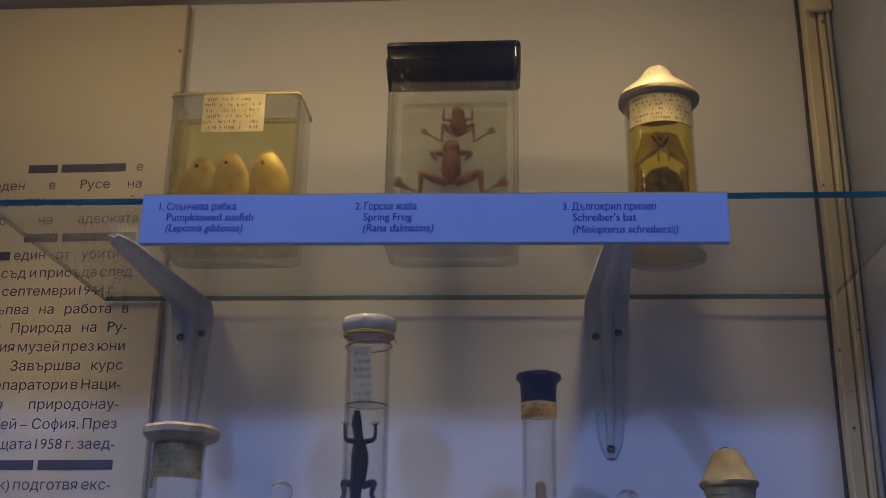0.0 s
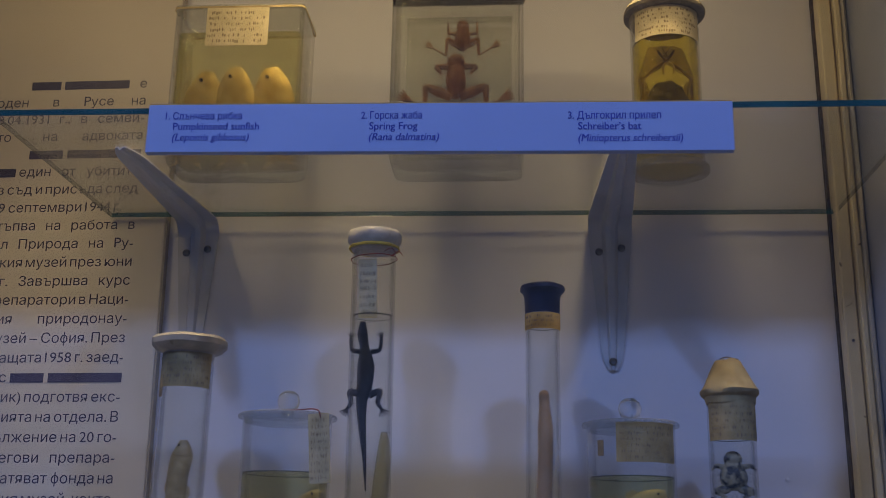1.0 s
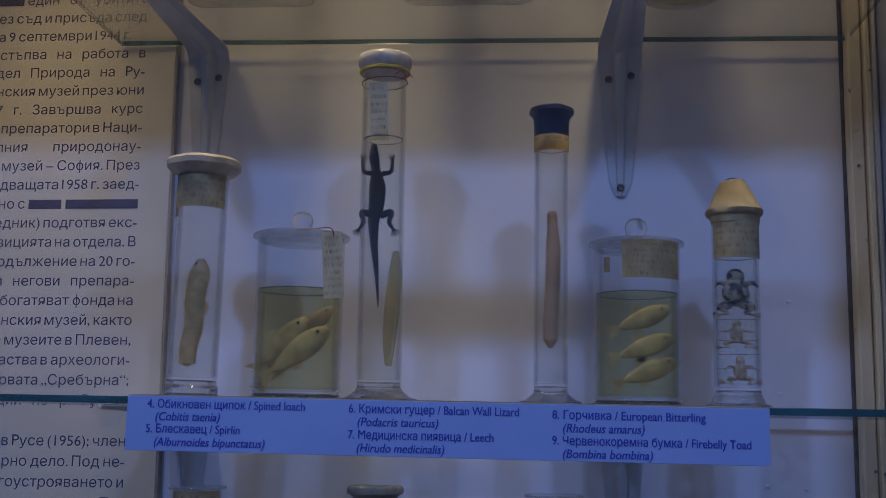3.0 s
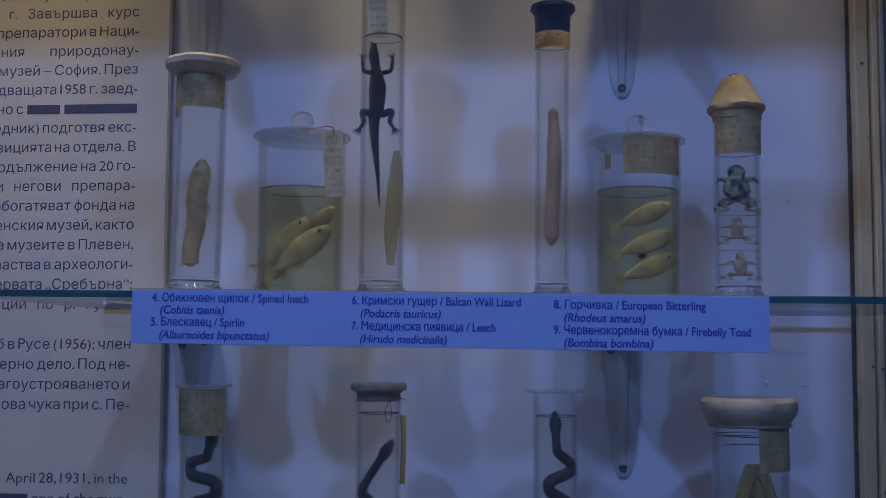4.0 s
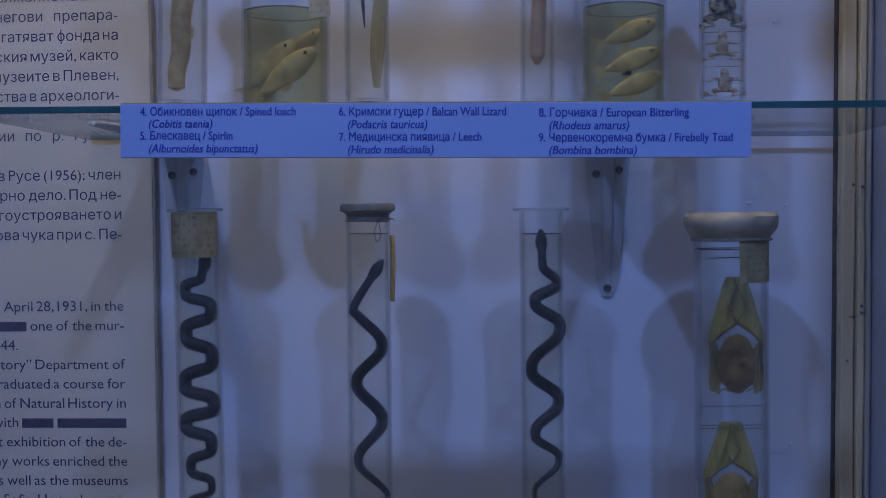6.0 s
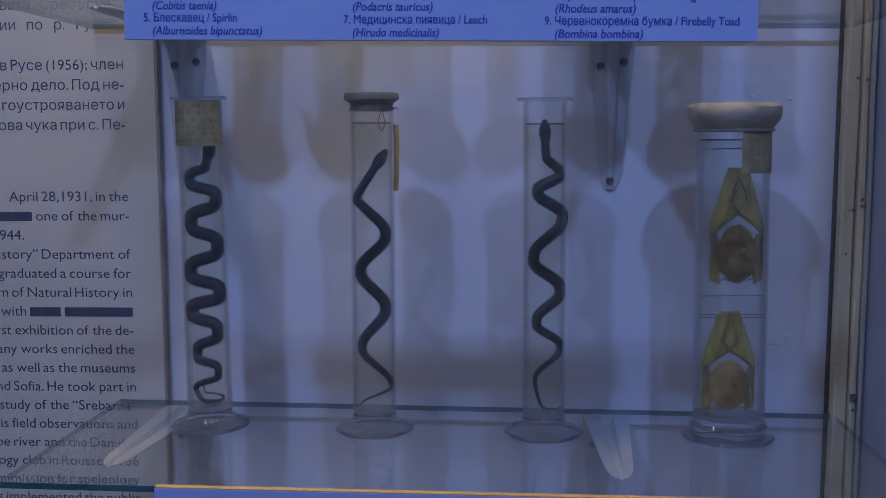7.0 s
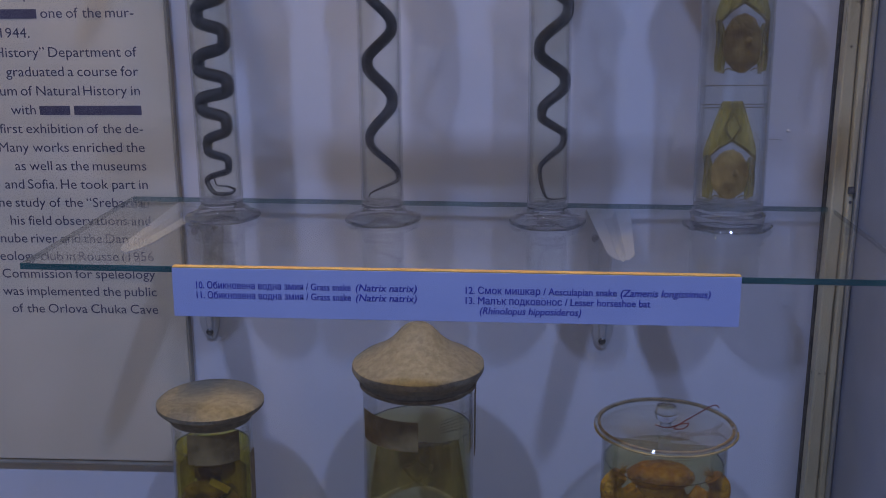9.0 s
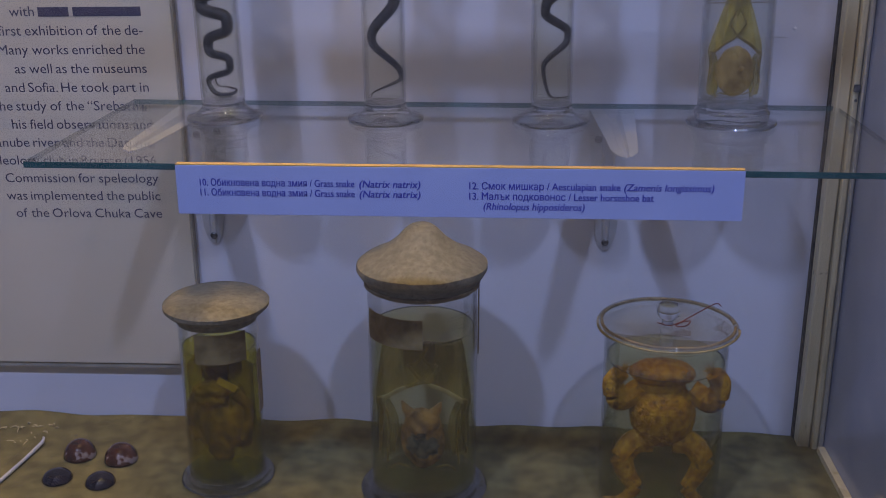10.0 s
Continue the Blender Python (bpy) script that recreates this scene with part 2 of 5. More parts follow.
M = dict(
    wall=surface("wall_paint", (0.69, 0.68, 0.72), (0.73, 0.72, 0.76), 3, 0.45, 0.15, 260, specks=(55, 0.76, (0.45, 0.42, 0.42))),
    panel=surface("printed_board", (0.60, 0.535, 0.42), (0.65, 0.58, 0.46), 8, 0.5, 0.05, 500),
    edge_and_shade=surface("board_edge_and_shade", (0.30, 0.26, 0.20), (0.40, 0.35, 0.27), 40, 0.7),
    cream=surface("cream_gloss_paint", (0.60, 0.51, 0.31), (0.74, 0.65, 0.42), 25, 0.3, 0.25, 120, stretch=(1, 1, 0.25), specks=(70, 0.68, (0.16, 0.12, 0.08))),
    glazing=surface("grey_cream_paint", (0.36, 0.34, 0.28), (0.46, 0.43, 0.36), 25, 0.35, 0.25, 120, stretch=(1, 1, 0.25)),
    gap=surface("dark_gap", (0.04, 0.03, 0.02), (0.12, 0.09, 0.06), 60, 0.9),
    side=surface("blue_grey_paint", (0.26, 0.29, 0.38), (0.32, 0.35, 0.44), 10, 0.22, 0.05, 200),
    cloth=surface("olive_cloth", (0.098, 0.082, 0.026), (0.192, 0.157, 0.055), 48, 0.9, 0.5, 900, specks=(120, 0.66, (0.12, 0.1, 0.05))),
    ceiling=surface("case_ceiling_paint", (0.45, 0.40, 0.32), (0.55, 0.5, 0.42), 8, 0.6),
    wood=surface("case_wood", (0.16, 0.1, 0.06), (0.26, 0.17, 0.1), 12, 0.45, 0.2, 200, stretch=(1, 1, 0.1)),
    room=surface("room_plaster", (0.40, 0.38, 0.34), (0.48, 0.46, 0.41), 2, 0.8),
    shelf=vessel("shelf_glass", (0.98, 0.99, 0.988), 0.03, 0.0, 1.2, 0.03, 0.03),
    shelf_rim=vessel("ground_shelf_rim", (0.86, 0.91, 0.90), 0.35, 0.2, 0.6),
    shelf_edge=surface("green_glass_edge", (0.012, 0.06, 0.06), (0.03, 0.13, 0.125), 50, 0.12, 0.05, 200, stretch=(0.3, 1, 1)),
    strip=surface("blue_label_board", (0.38, 0.45, 0.72), (0.42, 0.49, 0.76), 14, 0.5, 0.05, 500),
    strip_edge=surface("board_core", (0.58, 0.35, 0.10), (0.66, 0.42, 0.14), 60, 0.8),
    ink=surface("navy_ink", (0.022, 0.036, 0.36), (0.03, 0.048, 0.42), 90, 0.5, 0),
    print=surface("indigo_grey_ink", (0.060, 0.052, 0.085), (0.085, 0.075, 0.115), 90, 0.5, 0),
    steel=surface("brushed_aluminium", (0.50, 0.50, 0.51), (0.60, 0.60, 0.61), 30, 0.38, 0.1, 300, metal=0.25),
    screw=surface("screw_steel", (0.12, 0.11, 0.1), (0.3, 0.29, 0.28), 200, 0.4, 0.1, 500, metal=0.9),
    front=veiled("front_pane_glass"),
    glass=vessel("jar_glass", (0.995, 0.997, 0.995), 0.11, dust_haze=0.004),
    cover=vessel("cover_glass", (0.95, 0.95, 0.91), 0.08, 0.05, 1.8, 0.09, 0.03),
    thick_glass=vessel("moulded_jar_glass", (0.99, 0.992, 0.98), 0.18, 0.0, 2.4, dust_haze=0.004, ior=1.4),
    foot=vessel("foot_glass", (0.99, 0.992, 0.985), 0.60, 0.0, 1.9, 0.015, 0.11, 1.48),
    knob=solid_glass("knob_glass", (0.96, 0.975, 0.975)),
    frosted=vessel("ground_glass", (0.94, 0.95, 0.93), 0.25, 0.15, 1.3, 0.08, 0.03),
    alcohol=clear("clear_alcohol", (0.975, 0.975, 0.95), 1.36, edge=0.5),
    yellowish=clear("pale_yellow_fluid", (0.93, 0.90, 0.65), 1.36, edge=0.5),
    lime=clear("yellow_green_fluid", (0.93, 0.87, 0.32), 1.36, edge=0.5),
    amber=clear("amber_fluid", (0.96, 0.86, 0.30), 1.36, edge=0.5),
    olive=clear("olive_fluid", (0.87, 0.86, 0.62), 1.36, edge=0.5),
    straw=clear("straw_fluid", (0.965, 0.955, 0.90), 1.36, edge=0.5),
    meniscus=vessel("fluid_edge", (0.70, 0.72, 0.70), 0.5, 0.05),
    paper=surface("aged_label_paper", (0.29, 0.21, 0.08), (0.44, 0.335, 0.15), 60, 0.85, 0.3, 700, specks=(160, 0.68, (0.26, 0.17, 0.07))),
    # darker brown label paper, the floor jars' half light put into its colour
    shaded_paper=surface("brown_shaded_label_paper", (0.19, 0.125, 0.04), (0.31, 0.215, 0.08), 60, 0.85, 0.3, 700),
    gold_paper=surface("yellow_label_paper", (0.42, 0.26, 0.06), (0.58, 0.39, 0.12), 60, 0.85, 0.3, 700),
    tag=surface("tag_paper", (0.42, 0.34, 0.17), (0.56, 0.46, 0.25), 60, 0.85, 0.3, 700),
    type=surface("typewriter_ink", (0.17, 0.115, 0.055), (0.27, 0.195, 0.10), 120, 0.7, 0),
    wax=surface("white_sealing_wax", (0.37, 0.32, 0.23), (0.56, 0.50, 0.385), 60, 0.5, 0.6, 160, specks=(90, 0.66, (0.34, 0.29, 0.2))),
    bone_wax=surface("cream_sealing_wax", (0.34, 0.275, 0.175), (0.48, 0.40, 0.27), 50, 0.5, 0.6, 160, specks=(90, 0.66, (0.32, 0.26, 0.17))),
    beige=surface("beige_sealed_lid", (0.205, 0.172, 0.108), (0.295, 0.25, 0.163), 150, 0.6, 0.9, 260, specks=(230, 0.61, (0.20, 0.165, 0.105))),
    navy=surface("navy_wax", (0.006, 0.006, 0.020), (0.014, 0.014, 0.040), 60, 0.32, 0.5, 150),
    black=surface("black_lacquer", (0.010, 0.009, 0.013), (0.02, 0.019, 0.024), 40, 0.16, 0.3, 120),
    thread=surface("red_thread", (0.13, 0.02, 0.015), (0.24, 0.045, 0.03), 200, 0.9),
    yellow_thread=surface("yellow_thread", (0.45, 0.33, 0.03), (0.6, 0.46, 0.06), 200, 0.9),
    snake=surface("dark_scales", (0.016, 0.011, 0.012), (0.055, 0.04, 0.036), 160, 0.45, 0.6, 900, specks=(330, 0.64, (0.13, 0.10, 0.07))),
    lizard=surface("black_skin", (0.012, 0.011, 0.014), (0.035, 0.03, 0.032), 160, 0.5, 0.6, 900),
    frog=surface("brown_skin", (0.21, 0.09, 0.04), (0.36, 0.17, 0.08), 120, 0.5, 0.5, 700),
    toad=surface("mottled_skin", (0.035, 0.03, 0.028), (0.40, 0.33, 0.2), 150, 0.5, 0.5, 700, lo=0.41, hi=0.52),
    toad_pale=surface("pale_mottled_skin", (0.34, 0.23, 0.13), (0.62, 0.48, 0.30), 170, 0.5, 0.5, 700),
    ochre=surface("ochre_warty_skin", (0.27, 0.105, 0.005), (0.58, 0.30, 0.025), 160, 0.55, 1.0, 350, specks=(240, 0.62, (0.16, 0.08, 0.02))),
    pale=surface("pale_fish_skin", (0.42, 0.29, 0.11), (0.68, 0.51, 0.26), 60, 0.4, 0.3, 600),
    yellow_fish=surface("yellowed_fish_skin", (0.56, 0.40, 0.15), (0.74, 0.58, 0.30), 70, 0.45, 0.4, 600),
    # paler copy of the label paper, strong light put into its colour
    pale_lit_paper=surface("pale_lit_label_paper", (0.56, 0.47, 0.26), (0.70, 0.60, 0.36), 50, 0.85, 0.3, 700, specks=(160, 0.70, (0.42, 0.31, 0.15))),
    tan=surface("tan_fish_skin", (0.42, 0.27, 0.09), (0.64, 0.45, 0.19), 110, 0.5, 0.4, 500),
    leech=surface("ringed_skin", (0.40, 0.23, 0.10), (0.53, 0.33, 0.17), 60, 0.5, 0.4, 500),
    fur=surface("brown_fur", (0.24, 0.13, 0.035), (0.52, 0.33, 0.10), 70, 0.9, 1.0, 500),
    dark_fur=surface("dark_brown_fur", (0.12, 0.065, 0.016), (0.34, 0.19, 0.045), 60, 0.9, 1.0, 500),
    grey_brown_fur=surface("grey_brown_fur", (0.13, 0.07, 0.035), (0.50, 0.27, 0.10), 70, 0.9, 1.0, 600),
    grey_fur=surface("grey_fur", (0.05, 0.045, 0.045), (0.2, 0.17, 0.14), 160, 0.9, 1.0, 600),
    wing=film("wing_membrane", (0.97, 0.90, 0.58), (0.70, 0.51, 0.12), 0.42),
    dark_wing=film("dark_wing_membrane", (0.95, 0.90, 0.66), (0.56, 0.41, 0.14), 0.32),
    bone=surface("wing_bone", (0.16, 0.10, 0.02), (0.34, 0.23, 0.06), 90, 0.6),
    bone_pale=surface("pale_wing_bone", (0.40, 0.31, 0.16), (0.55, 0.45, 0.26), 90, 0.6),
    eye=surface("dark_eye", (0.01, 0.01, 0.01), (0.02, 0.018, 0.016), 90, 0.1),
    dome=surface("brown_glass_eye", (0.03, 0.011, 0.006), (0.10, 0.04, 0.022), 60, 0.06, 0, specks=(75, 0.58, (0.24, 0.19, 0.17))),
    dome_dark=surface("black_glass_eye", (0.008, 0.007, 0.009), (0.02, 0.015, 0.02), 60, 0.06, 0),
)

# ---- mesh helpers ----


def part(name, bm, mat, parent=None, label="", smooth=True):
    bm.normal_update()
    me = bpy.data.meshes.new(name)
    bm.to_mesh(me)
    bm.free()
    for m in (mat if isinstance(mat, (list, tuple)) else [mat]):
        me.materials.append(m)
    if smooth:
        me.shade_smooth()
        me.set_sharp_from_angle(angle=radians(38))
    ob = new(name, me)
    if parent:
        ob.parent = parent
    return tagged(ob, label)


def thing(name, x, y, z, label, category, group="", lean=0.0, turn=0.0):
    ob = new(name)
    ob.empty_display_size = 0.02
    ob.matrix_basis = pose(x, y, z, 0, lean, turn)
    return tagged(ob, label, category, group)


def box(bm, x0, x1, y0, y1, z0, z1, bevel=0.0):
    made = bmesh.ops.create_cube(bm, size=1.0, matrix=Matrix.LocRotScale(((x0 + x1) / 2, (y0 + y1) / 2, (z0 + z1) / 2), None, (x1 - x0, y1 - y0, z1 - z0)))
    if bevel:
        edges = {e for v in made["verts"] for e in v.link_edges}
        bmesh.ops.bevel(bm, geom=list(edges), offset=bevel, segments=2, affect="EDGES", profile=0.5)
    return bm


def boxed(*a, bevel=0.0):
    return box(bmesh.new(), *a, bevel=bevel)


def lathe(profile, seg=44, wobble=0.0, bm=None):
    """Turns a profile of (radius, height) about the z axis; a closed profile makes a hollow body."""
    bm = bm or bmesh.new()
    rings = []
    for r, z in profile:
        if r < 1e-6:
            rings.append([bm.verts.new((0, 0, z))])
        else:
            ring = []
            for i in range(seg):
                a = 2 * math.pi * i / seg
                k = 1 + wobble * noise.noise((math.cos(a) * 2, math.sin(a) * 2, z * 90))
                ring.append(bm.verts.new((r * k * math.cos(a), r * k * math.sin(a), z + wobble * 0.03 * noise.noise((math.cos(a) * 3, math.sin(a) * 3, r * 50)))))
            rings.append(ring)
    for p, q in zip(rings, rings[1:]):
        for i in range(seg):
            j = (i + 1) % seg
            loop = [p[i % len(p)], p[j % len(p)], q[j % len(q)], q[i % len(q)]]
            loop = list(dict.fromkeys(loop))
            if len(loop) > 2:
                bm.faces.new(loop)
    return bm


def tube(bm, pts, radii, seg=8, flat=1.0):
    """Sweeps a round section along pts; radii is one number or one for each point; flat squeezes it in y."""
    pts = [Vector(p) for p in pts]
    if not isinstance(radii, (list, tuple)):
        radii = [radii] * len(pts)
    rings = []
    side = None
    for i, p in enumerate(pts):
        d = (pts[min(i + 1, len(pts) - 1)] - pts[max(i - 1, 0)]).normalized()
        if side is None:
            side = d.cross(Vector((0, 1, 0)))
            if side.length < 0.1:
                side = d.cross(Vector((1, 0, 0)))
        side = (side - d * side.dot(d)).normalized()
        up = d.cross(side)
        ring = []
        for k in range(seg):
            a = 2 * math.pi * k / seg
            off = (side * math.cos(a) + up * math.sin(a)) * radii[i]
            off.y *= flat
            ring.append(bm.verts.new(p + off))
        rings.append(ring)
    for p, q in zip(rings, rings[1:]):
        for k in range(seg):
            bm.faces.new((p[k], p[(k + 1) % seg], q[(k + 1) % seg], q[k]))
    bm.faces.new(rings[0][::-1])
    bm.faces.new(rings[-1])
    return bm


def curve_points(ctrl, n=8):
    """A smooth line through the control points."""
    c = [Vector(p) for p in ctrl]
    c = [c[0] * 2 - c[1]] + c + [c[-1] * 2 - c[-2]]
    out = []
    for i in range(1, len(c) - 2):
        for k in range(n):
            t = k / n
            a, b, d, e = c[i - 1], c[i], c[i + 1], c[i + 2]
            out.append(0.5 * (2 * b + (d - a) * t + (2 * a - 5 * b + 4 * d - e) * t * t + (3 * b - a - 3 * d + e) * t ** 3))
    return out + [c[-2]]


def ball(bm, centre, radii, turn=0.0, seg=16, lumps=0.0):
    m = Matrix.LocRotScale(centre, Euler((0, radians(turn), 0)), radii)
    made = bmesh.ops.create_uvsphere(bm, u_segments=seg, v_segments=max(8, seg // 2 + 2), radius=1.0)
    for v in made["verts"]:
        k = 1 + lumps * noise.noise(v.co * 3)
        v.co = m @ (v.co * k)
    return bm


def roughen(bm, depth, scale):
    """Small bumps over a soft body."""
    bm.normal_update()
    for v in bm.verts:
        v.co += v.normal * depth * (noise.noise(v.co * scale) + 0.5 * noise.noise(v.co * scale * 2.3))
    return bm


def melt(ob, voxel, rounds=3):
    """Joins the overlapping pieces of a soft body into one skin."""
    m = ob.modifiers.new("skin", "REMESH")
    m.mode, m.voxel_size, m.use_smooth_shade = "VOXEL", voxel, True
    k = ob.modifiers.new("soft", "SMOOTH")
    k.factor, k.iterations = 0.5, rounds
    return ob


def patch(bm, r, a0, a1, z0, z1, thick=0.0004, seg=14):
    """A curved sheet on a round jar; angles in degrees from the front, to the right."""
    rows = []
    for rr in (r, r + thick):
        for z in (z0, z1):
            rows.append([bm.verts.new((rr * math.sin(radians(a0 + (a1 - a0) * i / seg)), -rr * math.cos(radians(a0 + (a1 - a0) * i / seg)), z)) for i in range(seg + 1)])
    b, t, ob, ot = rows
    for i in range(seg):
        for q in ((ob, ot), (t, b), (b, ob), (ot, t)):
            bm.faces.new((q[0][i], q[0][i + 1], q[1][i + 1], q[1][i]))
    bm.faces.new((b[0], ob[0], ot[0], t[0]))
    bm.faces.new((b[-1], t[-1], ot[-1], ob[-1]))
    return bm


def typed_rows(rows, width, rng):
    """Word spans over a label of that width, row by row."""
    for i in range(rows):
        x = rng.uniform(0.0, 0.12) * width
        while x < width * 0.86:
            w = rng.uniform(0.09, 0.26) * width
            yield i, x, min(x + w, width * 0.97)
            x += w + 0.05 * width


def round_label(parent, r, a0, a1, z0, z1, rows, seed, mat="paper"):
    rng = random.Random(seed)
    lab = part("label", patch(bmesh.new(), r, a0, a1, z0, z1), M[mat], parent, "aged paper label with typed lines")
    bm = bmesh.new()
    pitch = (z1 - z0) / (rows + 0.6)
    for i, p, q in typed_rows(rows, a1 - a0 - 8, rng):
        z = z1 - pitch * (i + 0.95)
        x = a0 + 4 + p
        while x < a0 + 4 + q:
            if rng.random() < 0.78:
                low, high = rng.choice(((0.1, 0.25), (0.1, 0.4), (-0.1, 0.12), (0.25, 0.25)))
                patch(bm, r + 0.0005, x, x + (a1 - a0) * rng.choice((0.012, 0.02)), z - pitch * low, z + pitch * high, 0.0001, 1)
            x += (a1 - a0) * 0.032
    part("typed_line", bm, M["type"], lab, "faded typed lines")
    return lab


def flat_label(parent, x0, x1, z0, z1, y, rows, seed, mat="paper", tilt=0.0):
    """A flat paper label that faces the front, with its typed lines."""
    rng = random.Random(seed)
    w, h = x1 - x0, z1 - z0
    lab = part("label", boxed(-w / 2, w / 2, -0.0003, 0.0003, -h / 2, h / 2), M[mat], parent, "aged paper label with typed lines")
    lab.matrix_basis = pose((x0 + x1) / 2, y, (z0 + z1) / 2, 0, tilt, 0)
    bm = bmesh.new()
    pitch = h / (rows + 0.6)
    for i, p, q in typed_rows(rows, w * 0.94, rng):
        z, x = h / 2 - pitch * (i + 0.95), p - w * 0.47
        while x < q - w * 0.47:
            if rng.random() < 0.78:
                low, high = rng.choice(((0.1, 0.25), (0.1, 0.4), (-0.1, 0.12), (0.25, 0.25)))
                box(bm, x, x + w * rng.choice((0.012, 0.02)), -0.0006, -0.0003, z - pitch * low, z + pitch * high)
            x += w * 0.034
    part("typed_line", bm, M["type"], lab, "faded typed lines", smooth=False)
    return lab


GLYPHS = {}


def outline(words, grow=0.0):
    cu = bpy.data.curves.new("glyph", "FONT")
    cu.body, cu.resolution_u, cu.offset = words, 3, grow
    tmp = new("glyph", cu)
    bpy.context.view_layer.update()
    me = bpy.data.meshes.new_from_object(tmp.evaluated_get(bpy.context.evaluated_depsgraph_get()))
    bpy.data.objects.remove(tmp)
    bpy.data.curves.remove(cu)
    verts, faces = [(v.co.x, v.co.y) for v in me.vertices], [tuple(f.vertices) for f in me.polygons]
    bpy.data.meshes.remove(me)
    return verts, faces


def span(verts):
    return max(v[0] for v in verts) - min(v[0] for v in verts)


def slab(verts, faces, x0, x1, y0, y1):
    n = len(verts)
    verts += [(x0, y0), (x1, y0), (x1, y1), (x0, y1)]
    faces.append((n, n + 1, n + 2, n + 3))


def glyph(c):
    """Corners, faces and advance of one letter at size 1; a few letters are put together from stems."""
    if c not in GLYPHS:
        base = {"н": "п", "ъ": "п", "ф": "о", "Р": "P", "М": "M"}.get(c, c)
        advance = span(outline("I" + base + "I")[0]) - span(outline("II")[0])
        verts, faces = outline(base, 0.0)
        if c in "РМ":
            k = max(v[1] for v in outline("П")[0]) / max(v[1] for v in verts)
            verts, advance = [(x * k, y * k) for x, y in verts], advance * k
        if c == "н":
            x0, x1 = min(v[0] for v in verts), max(v[0] for v in verts)
            h, t, verts, faces = max(v[1] for v in verts), 0.075, [], []
            slab(verts, faces, x0, x0 + t, 0, h), slab(verts, faces, x1 - t, x1, 0, h), slab(verts, faces, x0 + t, x1 - t, h * 0.46, h * 0.46 + 0.07)
        if c == "ъ":
            x0, x1 = min(v[0] for v in verts), max(v[0] for v in verts) + 0.06
            h, t, verts, faces = max(v[1] for v in verts), 0.075, [], []
            slab(verts, faces, x0 - 0.02, x0 + 0.12, h - 0.07, h), slab(verts, faces, x0 + 0.12, x0 + 0.12 + t, 0, h)
            slab(verts, faces, x0 + 0.12 + t, x1 - 0.03, 0, 0.07), slab(verts, faces, x0 + 0.12 + t, x1 - 0.03, h * 0.5, h * 0.5 + 0.07), slab(verts, faces, x1 - 0.06, x1, 0.05, h * 0.5 + 0.03)
            advance += 0.06
        if c == "ф":
            mid, h = (min(v[0] for v in verts) + max(v[0] for v in verts)) / 2, max(v[1] for v in verts)
            slab(verts, faces, mid - 0.036, mid + 0.036, -0.2, h + 0.2)
        GLYPHS[c] = verts, faces, advance
    return GLYPHS[c]


def lettering(name, body, x, y, z, size, parent, mat, bold=False, italic=False, width=0.0, right=False, kx=1.0):
    """A line of print that faces the front; x is its left end (or right end), z its baseline."""
    verts, faces, pen = [], [], 0.0
    for c in body:
        if c == " ":
            pen += 0.27
            continue
        v, f, advance = glyph(c)
        for k, dx in enumerate((-0.016, 0.0, 0.016) if bold else (0.0,)):
            n = len(verts)
            verts += [(pen + px + dx + (0.2 * py if italic else 0), py, k) for px, py in v]
            faces += [tuple(n + q for q in p) for p in f]
        pen += advance
    lo, hi = min(v[0] for v in verts), max(v[0] for v in verts)
    k = width / (hi - lo) if width else kx * size
    left = x - (hi - lo) * k if right else x
    me = bpy.data.meshes.new(name)
    me.from_pydata([(left + (vx - lo) * k, y - 0.00006 * n, z + vy * size) for vx, vy, n in verts], [], faces)
    me.materials.append(M[mat])
    ob = new(name, me)
    ob.parent = parent
    return ob

# ---- room and case ----
Z1, Z2, Z3, FLOOR = 1.5215, 1.126, 0.721, 0.318
WALL = 1.205


def structure(name, bm, mat, label, smooth=False):
    return tagged(part(name, bm, mat, None, label, smooth), kind="structure")


structure("floor", boxed(-2.6, 2.6, -3.1, 1.5, -0.1, 0.0), M["wood"], "dark wooden room floor")
structure("ceiling", boxed(-2.6, 2.6, -3.1, 1.5, 3.0, 3.1), M["room"], "plain plaster room ceiling")
structure("wall_north", boxed(-2.6, 2.6, 1.3, 1.5, 0.0, 3.0), M["room"], "plain plaster wall behind the case")
structure("wall_south", boxed(-2.6, 2.6, -3.1, -2.9, 0.0, 3.0), M["room"], "plain plaster room wall")
structure("wall_west", boxed(-2.6, -2.4, -2.9, 1.3, 0.0, 3.0), M["room"], "plain plaster room wall")
structure("wall_east", boxed(2.4, 2.6, -2.9, 1.3, 0.0, 3.0), M["room"], "plain plaster room wall")

structure("case_back_wall", boxed(-0.95, 0.455, WALL, WALL + 0.03, 0.25, 1.95), M["wall"], "white painted back board of the display case")
structure("case_ceiling", boxed(-0.95, 0.455, 0.84, WALL - 0.001, 1.899, 1.925), M["ceiling"], "cream painted ceiling of the display case")
structure("case_fascia", boxed(-1.0, 0.5, 0.80, 0.84, 1.722, 1.95), M["wood"], "wooden fascia over the case front")
structure("case_plinth", boxed(-1.0, 0.5, 0.80, 1.29, 0.0, FLOOR - 0.02), M["wood"], "wooden plinth of the display case")
structure("case_side_panel", boxed(-0.97, -0.95, 0.80, 1.29, FLOOR - 0.02, 1.95), M["side"], "blue-grey side panel of the display case")
structure("case_side_wall", boxed(0.4335, 0.46, 0.80, WALL - 0.002, FLOOR - 0.02, 1.898), M["side"], "glossy blue-grey side panel of the display case")

front = structure("front_glass", boxed(-0.95, 0.4325, 0.812, 0.818, FLOOR - 0.019, 1.721), M["front"], "clear glass pane across the case front")
front.visible_shadow = False

